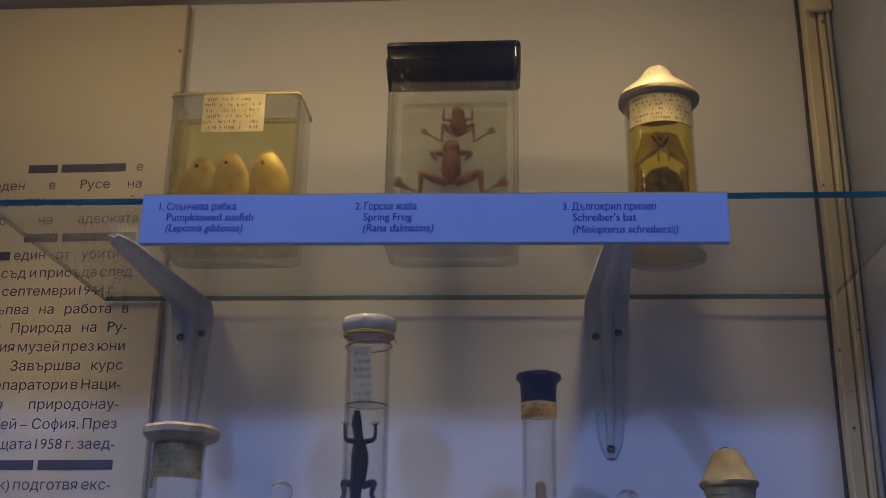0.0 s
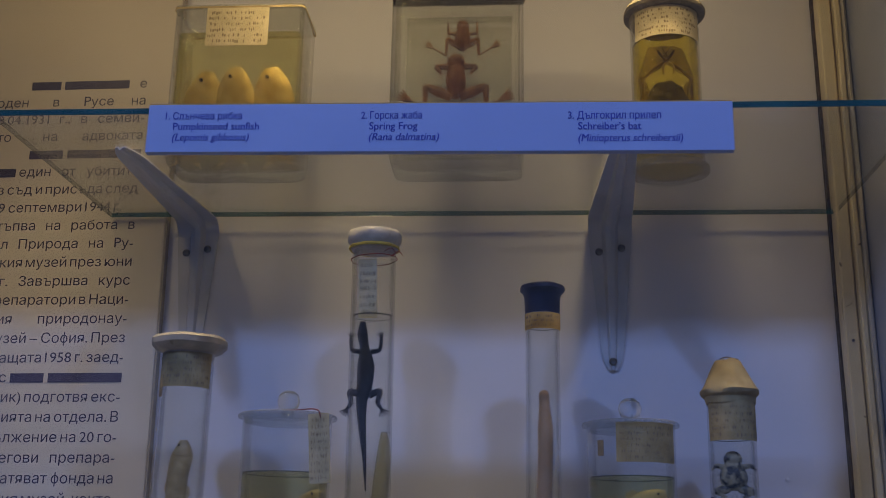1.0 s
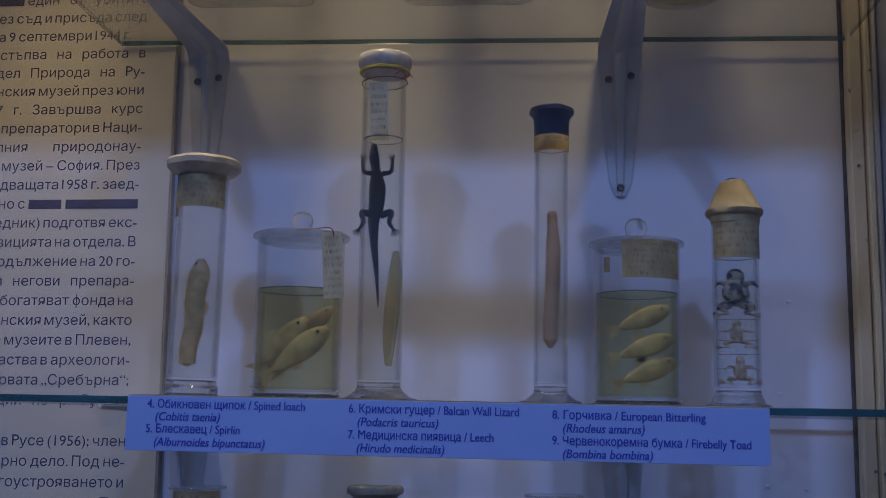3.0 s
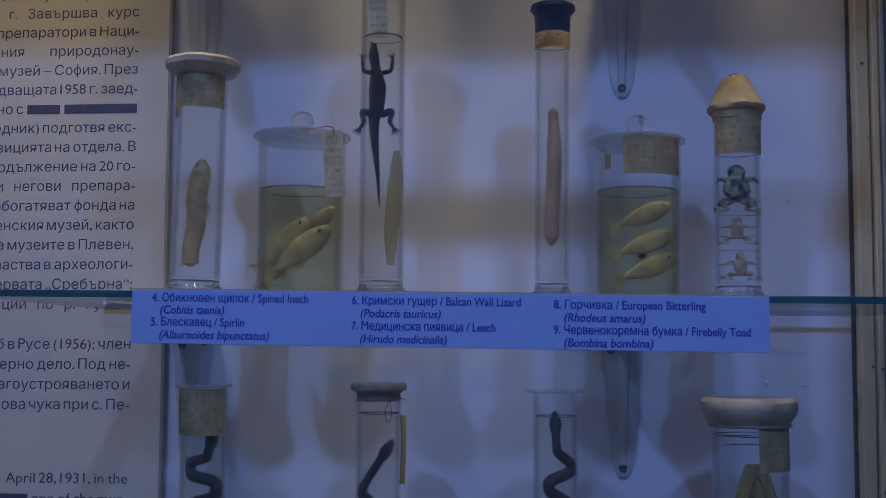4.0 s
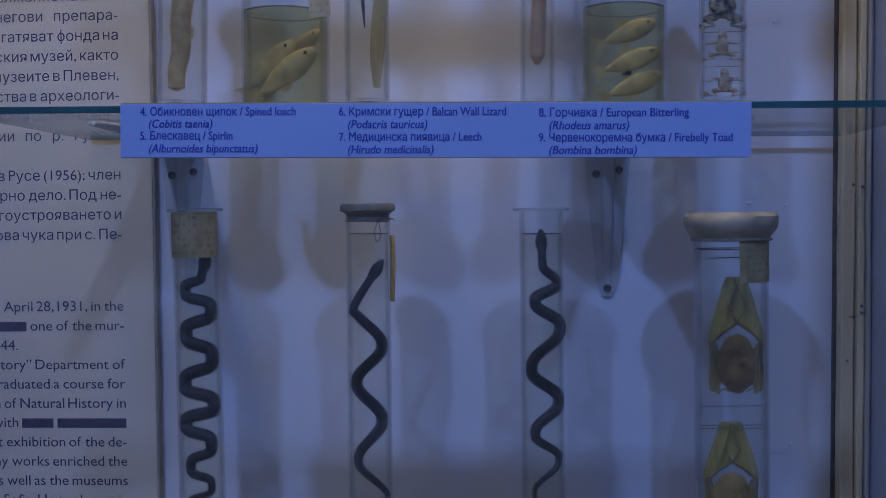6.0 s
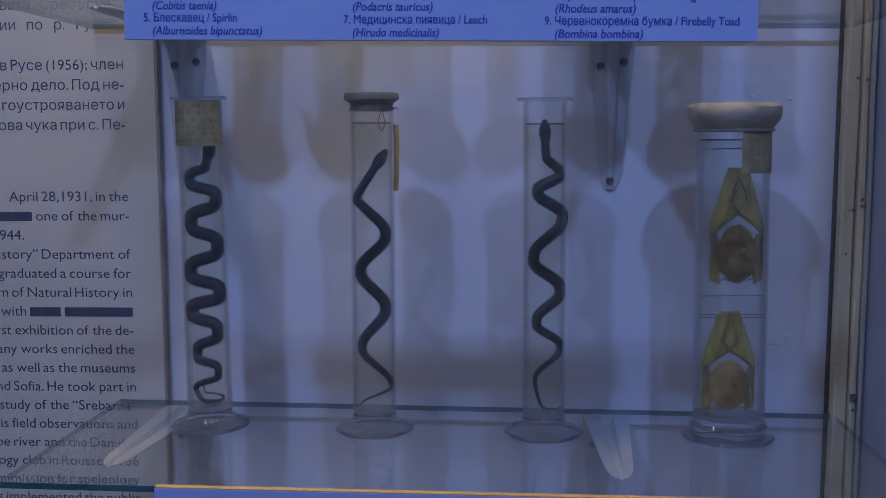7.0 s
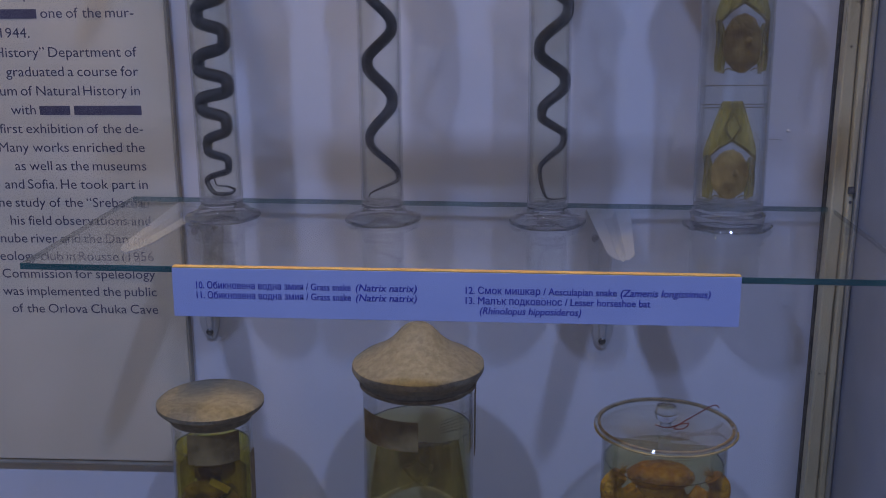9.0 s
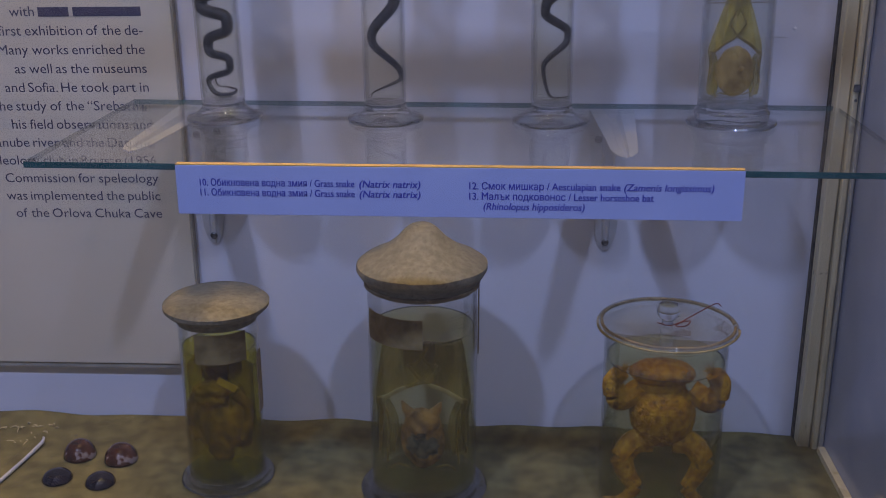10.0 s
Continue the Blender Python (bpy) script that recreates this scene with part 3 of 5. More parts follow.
structure("wall_seam", boxed(-0.17, 0.12, WALL - 0.00025, WALL, 1.0396, 1.0401), M["wall"], "hairline joint in the painted back board")

# filler spots and a few paint chips on the back board
back = bpy.data.objects["case_back_wall"]
rng = random.Random(21)
for x, z, r in ((0.055, 0.980, 0.0016), (0.318, 1.052, 0.0022), (0.356, 1.050, 0.0020), (0.333, 1.145, 0.0018), (0.343, 1.240, 0.0024), (0.056, 1.488, 0.0014), (0.362, 0.800, 0.0018), (0.300, 0.872, 0.0014), (0.245, 1.330, 0.0012)):
    spot = part("filler_spot", ball(bmesh.new(), (0, 0, 0), (r * rng.uniform(0.8, 1.5), 0.0008, r), 0, 10, 0.3), M["wall"], back)
    spot.location = (x, WALL, z)
structure("wall_crack", tube(bmesh.new(), curve_points([(0.305, WALL, 0.7905), (0.330, WALL, 0.7900), (0.345, WALL, 0.7912), (0.357, WALL, 0.7900)], 5), 0.0003, 5), M["edge_and_shade"], "fine crack in the painted back board")

# cloth-covered case floor with soft undulations and a raised hem along the back
bm = bmesh.new()
nx, ny = 90, 26
grid = [[bm.verts.new((-0.948 + 1.386 * i / nx, 0.84 + (WALL - 0.842) * j / ny,
        FLOOR + 0.0012 * noise.noise((i * 0.11, j * 0.3, 0)) + (0.003 * max(0, j - ny + 2)) * (0.6 + noise.noise((i * 0.2, 3, 1)))))
        for j in range(ny + 1)] for i in range(nx + 1)]
for i in range(nx):
    for j in range(ny):
        bm.faces.new((grid[i][j], grid[i + 1][j], grid[i + 1][j + 1], grid[i][j + 1]))
skirt = bmesh.ops.extrude_face_region(bm, geom=bm.faces[:])
for v in skirt["geom"]:
    if isinstance(v, bmesh.types.BMVert):
        v.co.z = FLOOR - 0.019
bmesh.ops.recalc_face_normals(bm, faces=bm.faces[:])
structure("case_floor", bm, M["cloth"], "olive-brown cloth covering the case floor", True)

# corner post: dark joint, cream stiles and a thin bead
post = tagged(new("corner_post"), "old cream painted wooden corner post with chips", "post", kind="structure")
post.location = (0.403, 0, FLOOR)
H = 1.898 - FLOOR


def worn_board(x0, x1, y0, y1, h, seed, n=60):
    """An upright board whose edges wander slightly."""
    bm, rings = bmesh.new(), []
    for i in range(n + 1):
        z = h * i / n
        d = [0.0011 * noise.noise((seed, z * 6, k)) + 0.0005 * noise.noise((seed, z * 40, k)) for k in range(4)]
        b = 0.0015
        rings.append([bm.verts.new(p) for p in ((x0 + d[0], y1, z), (x0 + d[0], y0 + b + d[1], z), (x0 + b + d[0], y0 + d[1], z), (x1 - b + d[2], y0 + d[3], z), (x1 + d[2], y0 + b + d[3], z), (x1 + d[2], y1, z))])
    for p, q in zip(rings, rings[1:]):
        for k in range(6):
            bm.faces.new((p[k], p[(k + 1) % 6], q[(k + 1) % 6], q[k]))
    bm.faces.new(rings[0][::-1]), bm.faces.new(rings[-1])
    return bm


part("joint", boxed(0.0005, 0.0295, 1.197, WALL - 0.001, 0.001, H - 0.001), M["gap"], post, "dark open joint")
part("stile", worn_board(0.0028, 0.0160, 1.178, 1.196, H - 0.001, 1), M["cream"], post)
part("bead", worn_board(0.0174, 0.0240, 1.172, 1.196, H - 0.001, 2), M["cream"], post)
part("rebate", boxed(0.0160, 0.0174, 1.185, 1.1965, 0.001, H - 0.001), M["gap"], post, "dark groove")
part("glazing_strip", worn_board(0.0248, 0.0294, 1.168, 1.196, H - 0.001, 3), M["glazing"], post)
part("head_block", boxed(0.001, 0.0294, 1.160, 1.1675, H - 0.05, H - 0.001, bevel=0.0015), M["cream"], post)
for z in (0.412, 0.63, 0.75, 1.06, 1.52):
    nail = part("nail", lathe([(0, -0.001), (0.0016, -0.0006), (0.0016, 0.0008), (0, 0.0012)], 10), M["screw"], post)
    nail.matrix_basis = pose(0.0207 if z != 1.06 else 0.009, 1.1715 if z != 1.06 else 1.1775, z, 90)
latch = part("catch", boxed(-0.0035, 0.0035, -0.002, 0.002, -0.004, 0.004, bevel=0.001), M["screw"], post, "small dark metal catch")
latch.matrix_basis = pose(0.0205, 1.1705, 0.425)

# base rail at the foot of the side wall
structure("baseboard", worn_board(0.4245, 0.4330, 0.842, 1.166, 0.010, 5, 2), M["cream"], "cream painted rail along the case floor").location = (0, 0, FLOOR - 0.003)

# ---- printed panel ----
panel = thing("text_panel", -0.3110, 1.193, 1.0, "cream printed information board with dark grey text", "information board", lean=-0.65)
part("board", boxed(-0.625, 0, 0, 0.0115, -0.603, 0.893, bevel=0.0008), [M["panel"]], panel, smooth=False)
part("edge_strip", boxed(0.0002, 0.0022, 0.001, 0.0115, -0.603, 0.893), M["edge_and_shade"], panel, "dark strip along the board for raw edge and shade gap", False)
# dark strip modelled in place of the shade gap below the board
part("bottom_shade", boxed(-0.625, 0.0022, 0.002, 0.0115, -0.6095, -0.6032), M["edge_and_shade"], panel, "dark strip along the board for raw edge and shade gap", False)
pin = part("nail", lathe([(0, 0), (0.0022, 0.0004), (0.0016, 0.0014), (0, 0.0018)], 10), M["screw"], panel, "black nail head")
pin.matrix_basis = pose(-0.004, 0, 0.829, 90)

BG = [
    "#16  е", "роден    в    Русе   на", "28.04.1931  г.,  в  семей-", "ството     на    адвоката", "#18", "#7 един  от  убитите",
    "без съд и присъда след", "на 9 септември 1944 г.  ", "Постъпва  на  работа  в", "отдел  Природа  на  Ру-", "сенския музей през юни", "1957  г.  Завършва  курс",
    "за препаратори в Наци-", "оналния    природонау-", "чен музей – София. През", "следващата 1958 г. заед-", "но с #17", "(уредник) подготвя екс-",
    "позицията на отдела. В", "продължение на 20 го-", "дини  негови  препара-", "ти обогатяват фонда на", "Русенския музей, както", "и на музеите в Плевен,",
    "Участва в археологи-", "резервата „Сребърна“;", "диции  по  р.  Русен-", "", "клуб в Русе (1956); член", "пещерно дело. Под не-", "благоустрояването и", "Орлова чука при с. Пе-",
]
EN = [
    "April 28, 1931, in the", "#7 one of the mur-", "dered in 1944.              ", "History” Department of", "graduated a course for", "Museum of Natural History in", "with #16",
    "first exhibition of the de-", "Many works enriched the", "as well as the museums", "and Sofia. He took part in", "the study of the “Srebarna”", "his field observations and", "Danube river and the Danube,", "speleology club in Rousse (1956",
    "Commission for speleology", "was implemented the public", "of the Orlova Chuka Cave",
]


def print_line(body, right, z, k, shear):
    """One line of the board, set from its right end; '#n' stands for n covered letters."""
    size = 0.0156
    x = right
    for word in reversed(body.split(" ")):
        if not word:
            x -= 0.0040
        elif word[0] == "#":
            w = int(word[1:]) * 0.0072
            for p, q in ((0.0, 0.3), (0.34, 1.0)) if w > 0.06 else ((0.0, 1.0),):
                bar = boxed(x - w + w * p, x - w + w * q, -0.0004, -0.0001, z - 0.0005, z + 0.0095)
                part("covered_word", bar, M["print"], panel, "", False)
            x -= w
        else:
            ob = lettering("printed_word", word, x, -0.0003, z, size, panel, "print", italic=shear, right=True, kx=k)
            x -= max(v.co.x for v in ob.data.vertices) - min(v.co.x for v in ob.data.vertices)
        x -= 0.0044


for i, line in enumerate(BG):
    if line:
        print_line(line, -0.0341, 1.679 - 1.0 - 0.02126 * i - 0.0046, 1.04, False)
for i, line in enumerate(EN):
    print_line(line, -0.0337 + 0.00012 * i, 0.943 - 1.0 - 0.02094 * i - 0.0046, 1.06, False)

# ---- shelves, brackets and label strips ----


def glass_shelf(z, x0, x1):
    bm = boxed(0, x1 - x0, 0, 0.287, -0.0058, 0, bevel=0.0006)
    bm.normal_update()
    for f in bm.faces:
        f.material_index = 0 if abs(f.normal.z) > 0.9 else 1 if abs(f.normal.y) > 0.5 else 2
    ob = part("glass_shelf", bm, [M["shelf"], M["shelf_edge"], M["shelf_rim"]], None, "", False)
    ob.location = (x0, 0.9012, z)
    return tagged(ob, "clear glass shelf with green polished edges on metal brackets", "shelf", "glass shelves")


glass_shelf(Z1, -0.377, 0.409)
glass_shelf(Z2, -0.377, 0.410)
glass_shelf(Z3, -0.357, 0.410)


def shelf_bracket(x, z, turn=0.0):
    """A pressed channel bracket: an arm below the glass and a leg down the wall, both tapering to a round end."""
    root = thing("shelf_bracket", x, WALL, z - 0.0062, "pressed aluminium shelf bracket screwed to the back wall", "bracket", "shelf brackets", turn=turn)
    path = []
    for i in range(17):
        u = i / 16
        path.append((-0.232 + 0.212 * u, -0.0001, 0.0, -1.0, 0.011 + 0.0125 * u, 0.002 + 0.008 * u))
    for i in range(1, 8):
        a = radians(90 * i / 8)
        path.append((-0.0195 + 0.018 * math.sin(a), -0.018 + 0.018 * math.cos(a), -math.sin(a), -math.cos(a), 0.0235, 0.010))
    for i in range(17):
        u = i / 16
        path.append((-0.0012, -0.018 - 0.147 * u, -1.0, 0.0, 0.0235 - 0.0135 * u, 0.010 - 0.0085 * u))
    bm, rows = bmesh.new(), []
    for n, (y, zz, ny_, nz_, w, h) in enumerate(path):
        cap = min(n, len(path) - 1 - n)
        w *= (0.45, 0.85, 1.0)[min(cap, 2)]
        prof = ((-1, 0), (-0.9, 0.0004), (-0.34, 0.0006), (-0.18, 0.85), (0, 1), (0.18, 0.85), (0.34, 0.0006), (0.9, 0.0004), (1, 0))
        rows.append([bm.verts.new((w * p, y + ny_ * h * q, zz + nz_ * h * q)) for p, q in prof])
    for p, q in zip(rows, rows[1:]):
        for k in range(8):
            bm.faces.new((p[k], p[k + 1], q[k + 1], q[k]))
    bmesh.ops.recalc_face_normals(bm, faces=bm.faces[:])
    bmesh.ops.solidify(bm, geom=bm.faces[:], thickness=-0.0012)
    part("channel", bm, M["steel"], root)
    for sx, sz in ((-0.012, -0.0365), (0.012, -0.0325), (0.0, -0.156)):
        screw = part("screw", lathe([(0, 0), (0.0042, 0), (0.0042, 0.0008), (0.0026, 0.0022), (0.0022, 0.0014), (0, 0.0013)], 14), M["screw"], root, "cross-head steel screw")
        screw.matrix_basis = pose(sx, -0.0028 if sz > -0.1 else -0.004, sz, 90)
    return root


for z in (Z1, Z2, Z3):
    shelf_bracket(-0.281, z, -2.0)
    shelf_bracket(0.172, z, -1.0)


def label_strip(x0, x1, z0, z1, y, lines, roll=0.0):
    """A blue strip clipped to a shelf's front; lines are (x, z, size, width, words, bold, italic)."""
    root = thing("label_strip", x0, y, z0, "blue label board with navy species names on shelf edge", "label", "shelf label strips", lean=roll)
    w, h = x1 - x0, z1 - z0
    bm = boxed(0, w, 0, 0.0075, 0, h - 0.0009, bevel=0.0003)
    part("board", bm, M["strip"], root, smooth=False)
    part("top_edge", boxed(0.0004, w - 0.0004, 0.0002, 0.0074, h - 0.0008, h), M["strip_edge"], root, "ochre raw upper edge", False)
    for x, z, size, width, words, bold, italic in lines:
        ob = lettering("lettering", words, x - x0, -0.0003, z - z0, size, root, "ink", bold, italic, width)
    return root


T = 0.0092
label_strip(-0.236, 0.2465, 1.4785, 1.5218, 0.8935, [
    (-0.221, 1.5075, T, 0.065, "1. Слънчева рибка", True, False), (-0.214, 1.4982, T, 0.073, "Pumpkinseed sunfish", True, False), (-0.214, 1.4886, T, 0.065, "(Lepomis gibbosus)", True, True),
    (-0.056, 1.5072, T, 0.0505, "2. Горска жаба", True, False), (-0.049, 1.4977, T, 0.040, "Spring Frog", True, False), (-0.049, 1.4882, T, 0.058, "(Rana dalmatina)", True, True),
    (0.114, 1.5062, T, 0.075, "3. Дългокрил прилеп", True, False), (0.122, 1.4968, T, 0.051, "Schreiber’s bat", True, False), (0.122, 1.4866, T, 0.084, "(Miniopterus schreibersii)", True, True)], roll=0.3)
label_strip(-0.236, 0.2540, 1.0845, 1.1275, 0.8935, [
    (-0.220, 1.1175, T, 0.124, "4. Обикновен щипок / Spined loach", True, False), (-0.213, 1.1080, T, 0.051, "(Cobitis taenia)", True, True),
    (-0.220, 1.0986, T, 0.074, "5. Блескавец / Spirlin", True, False), (-0.213, 1.0886, T, 0.087, "(Alburnoides bipunctatus)", True, True),
    (-0.062, 1.1170, T, 0.130, "6. Кримски гущер / Balcan Wall Lizard", True, False), (-0.055, 1.1072, T, 0.062, "(Podacris tauricus)", True, True),
    (-0.062, 1.0974, T, 0.111, "7. Медицинска пиявица / Leech", True, False), (-0.055, 1.0876, T, 0.067, "(Hirudo medicinalis)", True, True),
    (0.093, 1.1158, T, 0.114, "8. Горчивка / European Bitterling", True, False), (0.101, 1.1060, T, 0.061, "(Rhodeus amarus)", True, True),
    (0.093, 1.0966, T, 0.147, "9. Червенокоремна бумка / Firebelly Toad", True, False), (0.101, 1.0870, T, 0.067, "(Bombina bombina)", True, True)], roll=0.2)
S = 0.0088
label_strip(-0.2205, 0.2575, 0.6785, 0.7225, 0.8935, [
    (-0.200, 0.7040, S, 0.133, "10. Обикновена водна змия / Grass snake", True, False), (-0.063, 0.7040, S, 0.052, "(Natrix natrix)", True, True),
    (-0.200, 0.6952, S, 0.133, "11. Обикновена водна змия / Grass snake", True, False), (-0.063, 0.6952, S, 0.052, "(Natrix natrix)", True, True),
    (0.030, 0.7035, S, 0.126, "12. Смок мишкар / Aesculapian snake", True, False), (0.159, 0.7035, S, 0.074, "(Zamenis longissimus)", True, True),
    (0.030, 0.6945, S, 0.154, "13. Малък подковонос / Lesser horseshoe bat", True, False), (0.042, 0.6858, S, 0.085, "(Rhinolopus hipposideros)", True, True)], roll=-0.15)

# ---- specimens, each one plain mesh ----


def snake(bends, r, square, tail=()):
    """A hanging snake: bends are the (x, z) of its head, of each turn and of its tail's end; square flattens the crossings; tail adds (x, y, z) past it."""
    ctrl = [(x, 0.003 * (-1) ** i, z) for i, (x, z) in enumerate(bends)]
    full = []
    for i, (p, q) in enumerate(zip(ctrl, ctrl[1:])):
        full.append(p)
        if i:
            # a lengthened crossing between two turns keeps the turns round
            for f, e in ((square, 0.13), (1 - square, 0.87)):
                full.append((p[0] + (q[0] - p[0]) * e, p[1] + (q[1] - p[1]) * f, p[2] + (q[2] - p[2]) * f))
    full += [ctrl[-1]] + list(tail)
    c = curve_points(full, 6)
    n = len(c) - 1
    rad = []
    for i in range(n + 1):
        u = i / n
        k = 0.66 + 0.34 * min(1.0, u * 5)
        rad.append(r * (k if u < 0.55 else k * max(0.13, 1.0 - ((u - 0.55) / 0.45) ** 1.3)))
    bm = tube(bmesh.new(), c, rad, 12)
    d = c[3] - c[0]
    turn = math.degrees(math.atan2(-d.x, -d.z))
    ball(bm, c[0] + d.normalized() * r * 0.5, (r * 1.02, r * 0.72, r * 1.75), turn, 16)
    ball(bm, c[0] - d.normalized() * r * 0.9, (r * 0.62, r * 0.55, r * 0.9), turn, 12)
    return bm


def limb(bm, pts, r0, r1):
    c = curve_points(pts, 5)
    return tube(bm, c, [r0 + (r1 - r0) * i / (len(c) - 1) for i in range(len(c))], 8, 0.8)


def toes(bm, p, d, s, n=4, spread=0.9):
    """Fingers fanning out from p towards the angle d (radians, in the x-z plane)."""
    for k in range(n):
        a = d + spread * (k / (n - 1) - 0.5)
        tube(bm, [p, (p[0] + s * 0.5 * math.cos(a), p[1], p[2] + s * 0.5 * math.sin(a)), (p[0] + s * math.cos(a), p[1] - s * 0.05, p[2] + s * math.sin(a))], [s * 0.09, s * 0.07, s * 0.05], 6)


def frog(bm, cx, cz, s, y, head, body, arm, leg, girth=1.0, lumps=0.08, foot=0.30):
    """A frog or toad laid flat, head up; s is its length. head and body are (z, half width, half height), arm and leg run along (x, z), all in lengths."""
    ball(bm, (cx, y, cz + body[0] * s), (body[1] * s, 0.17 * s, body[2] * s), 0, 24, lumps)
    ball(bm, (cx, y, cz + head[0] * s), (head[1] * s, 0.13 * s, head[2] * s), 0, 20, lumps * 0.5)
    ball(bm, (cx, y, cz + (head[0] + body[0]) * 0.5 * s), ((head[1] + body[1]) * 0.46 * s, 0.14 * s, abs(head[0] - body[0]) * 0.5 * s), 0, 16, lumps)
    for e in (-1, 1):
        ball(bm, (cx + e * head[1] * 0.62 * s, y - 0.09 * s, cz + (head[0] + 0.03) * s), (0.038 * s, 0.04 * s, 0.045 * s), 0, 10)

        def at(p, out=0.0):
            return (cx + e * p[0] * s, y - out * s, cz + p[1] * s)
        a, b, c = (at(p, 0.03 * i) for i, p in enumerate(arm))
        limb(bm, [a, b], 0.066 * s * girth, 0.050 * s * girth)
        limb(bm, [b, c], 0.050 * s * girth, 0.026 * s * girth)
        da = math.atan2(arm[2][1] - arm[1][1], e * (arm[2][0] - arm[1][0]))
        toes(bm, c, da, 0.11 * s, 4, 1.3)
        h, k, n, f = (at(p, 0.02 * i) for i, p in enumerate(leg))
        mid = tuple(h[i] * 0.5 + k[i] * 0.5 for i in range(3))
        limb(bm, [h, mid], 0.085 * s * girth, 0.105 * s * girth)
        limb(bm, [mid, k], 0.105 * s * girth, 0.060 * s * girth)
        limb(bm, [k, tuple(k[i] * 0.55 + n[i] * 0.45 for i in range(3)), n], 0.066 * s * girth, 0.034 * s * girth)
        mid = tuple(n[i] * 0.45 + f[i] * 0.55 for i in range(3))
        limb(bm, [n, mid], 0.034 * s * girth, 0.026 * s)
        df = math.atan2(leg[3][1] - leg[2][1], e * (leg[3][0] - leg[2][0]))
        toes(bm, mid, df, foot * s, 5, 0.75)
    return bm


def fish(bm, cx, cz, length, turn, deep=0.34, y=0.0, thick=0.13):
    """A fish in profile with tail, back and belly fins; turn 0 points its head to the right."""
    m = Matrix.Translation((cx, y, cz)) @ pose(0, 0, 0, 0, -turn, 0)
    n, pts, verts = 18, [], []
    for i in range(n + 1):
        u = i / n
        h = deep * length * 0.5 * (math.sin(math.pi * min(1, u * 0.93 + 0.05)) ** 0.75 * (1 - 0.35 * u) + 0.04)
        ring = []
        for k in range(12):
            a = 2 * math.pi * k / 12
            ring.append(bm.verts.new(m @ Vector((length * (0.42 - 0.8 * u), thick * length * 0.5 * math.cos(a) * (1.05 - 0.75 * u) * min(1, u * 6 + 0.25), h * math.sin(a)))))
        verts.append(ring)
    for p, q in zip(verts, verts[1:]):
        for k in range(12):
            bm.faces.new((p[k], p[(k + 1) % 12], q[(k + 1) % 12], q[k]))
    bm.faces.new(verts[0][::-1]), bm.faces.new(verts[-1])

    def fin(pts, t=0.006):
        a = [bm.verts.new(m @ Vector((x * length, t * length, z * length))) for x, z in pts]
        b = [bm.verts.new(m @ Vector((x * length, -t * length, z * length))) for x, z in pts]
        bm.faces.new(a), bm.faces.new(b[::-1])
        for i in range(len(pts)):
            j = (i + 1) % len(pts)
            bm.faces.new((a[j], a[i], b[i], b[j]))
    fin([(-0.36, 0.03), (-0.36, -0.03), (-0.58, -0.15), (-0.5, 0), (-0.58, 0.15)])
    fin([(0.08, deep * 0.42), (-0.14, deep * 0.30), (-0.12, deep * 0.62), (0.0, deep * 0.66)])
    fin([(-0.02, -deep * 0.38), (-0.2, -deep * 0.22), (-0.16, -deep * 0.48), (-0.08, -deep * 0.55)])
    return m


def fish_specimen(parent, mat, items, label):
    for cx, y, cz, length, turn, deep in items:
        bm = bmesh.new()
        m = fish(bm, cx, cz, length, turn, deep, y)
        eye = m @ Vector((length * 0.31, -0.055 * length, 0.035 * length))
        body = part("fish_specimen", bm, M[mat], parent, label)
        part("eye", ball(bmesh.new(), eye, (0.021 * length, 0.012 * length, 0.021 * length), 0, 10), M["eye"], body, "clouded dark eye")


def lizard():
    bm = bmesh.new()
    pts = [(-0.004, 0, 0.248), (-0.004, 0, 0.236), (-0.002, 0, 0.224), (0, 0, 0.205), (-0.001, 0, 0.185), (-0.003, 0, 0.172), (-0.002, 0, 0.15), (0.001, 0, 0.12), (0.003, 0, 0.09)]
    rad = [0.0026, 0.0052, 0.0043, 0.0084, 0.0074, 0.0054, 0.0038, 0.0020, 0.0006]
    c = curve_points(pts, 6)
    r = [rad[min(i // 6, 7)] + (rad[min(i // 6, 7) + 1] - rad[min(i // 6, 7)]) * (i % 6) / 6 if i < 48 else rad[-1] for i in range(len(c))]
    tube(bm, c, r, 12, 0.8)
    for e in (-1, 1):
        limb(bm, [(e * 0.005, 0, 0.219), (e * 0.013, -0.002, 0.221), (e * 0.0145, -0.003, 0.232)], 0.0026, 0.0016)
        toes(bm, (e * 0.0145, -0.003, 0.232), math.pi / 2 + e * 0.2, 0.006, 5, 1.6)
        limb(bm, [(e * 0.004, 0, 0.178), (e * 0.014, -0.002, 0.181), (e * 0.0125, -0.003, 0.171), (e * 0.016, -0.003, 0.165)], 0.0036, 0.0016)
        toes(bm, (e * 0.016, -0.003, 0.165), -math.pi / 2 + e * 0.5, 0.008, 5, 1.4)
    return bm


def leech():
    bm, pts, rad = bmesh.new(), [], []
    for i in range(121):
        u = i / 120
        pts.append((0.0012 * math.sin(u * 5), 0, 0.174 - 0.125 * u))
        body = 0.0068 * min(1, 0.55 + u * 2) * min(1, (1.02 - u) * 12) if u > 0.07 else 0.0048
        rad.append(body * (1 + 0.05 * (i % 2)))
    ball(bm, (0, 0, 0.174), (0.0050, 0.004, 0.0055), 0, 14)
    return tube(bm, pts, rad, 14, 0.8)


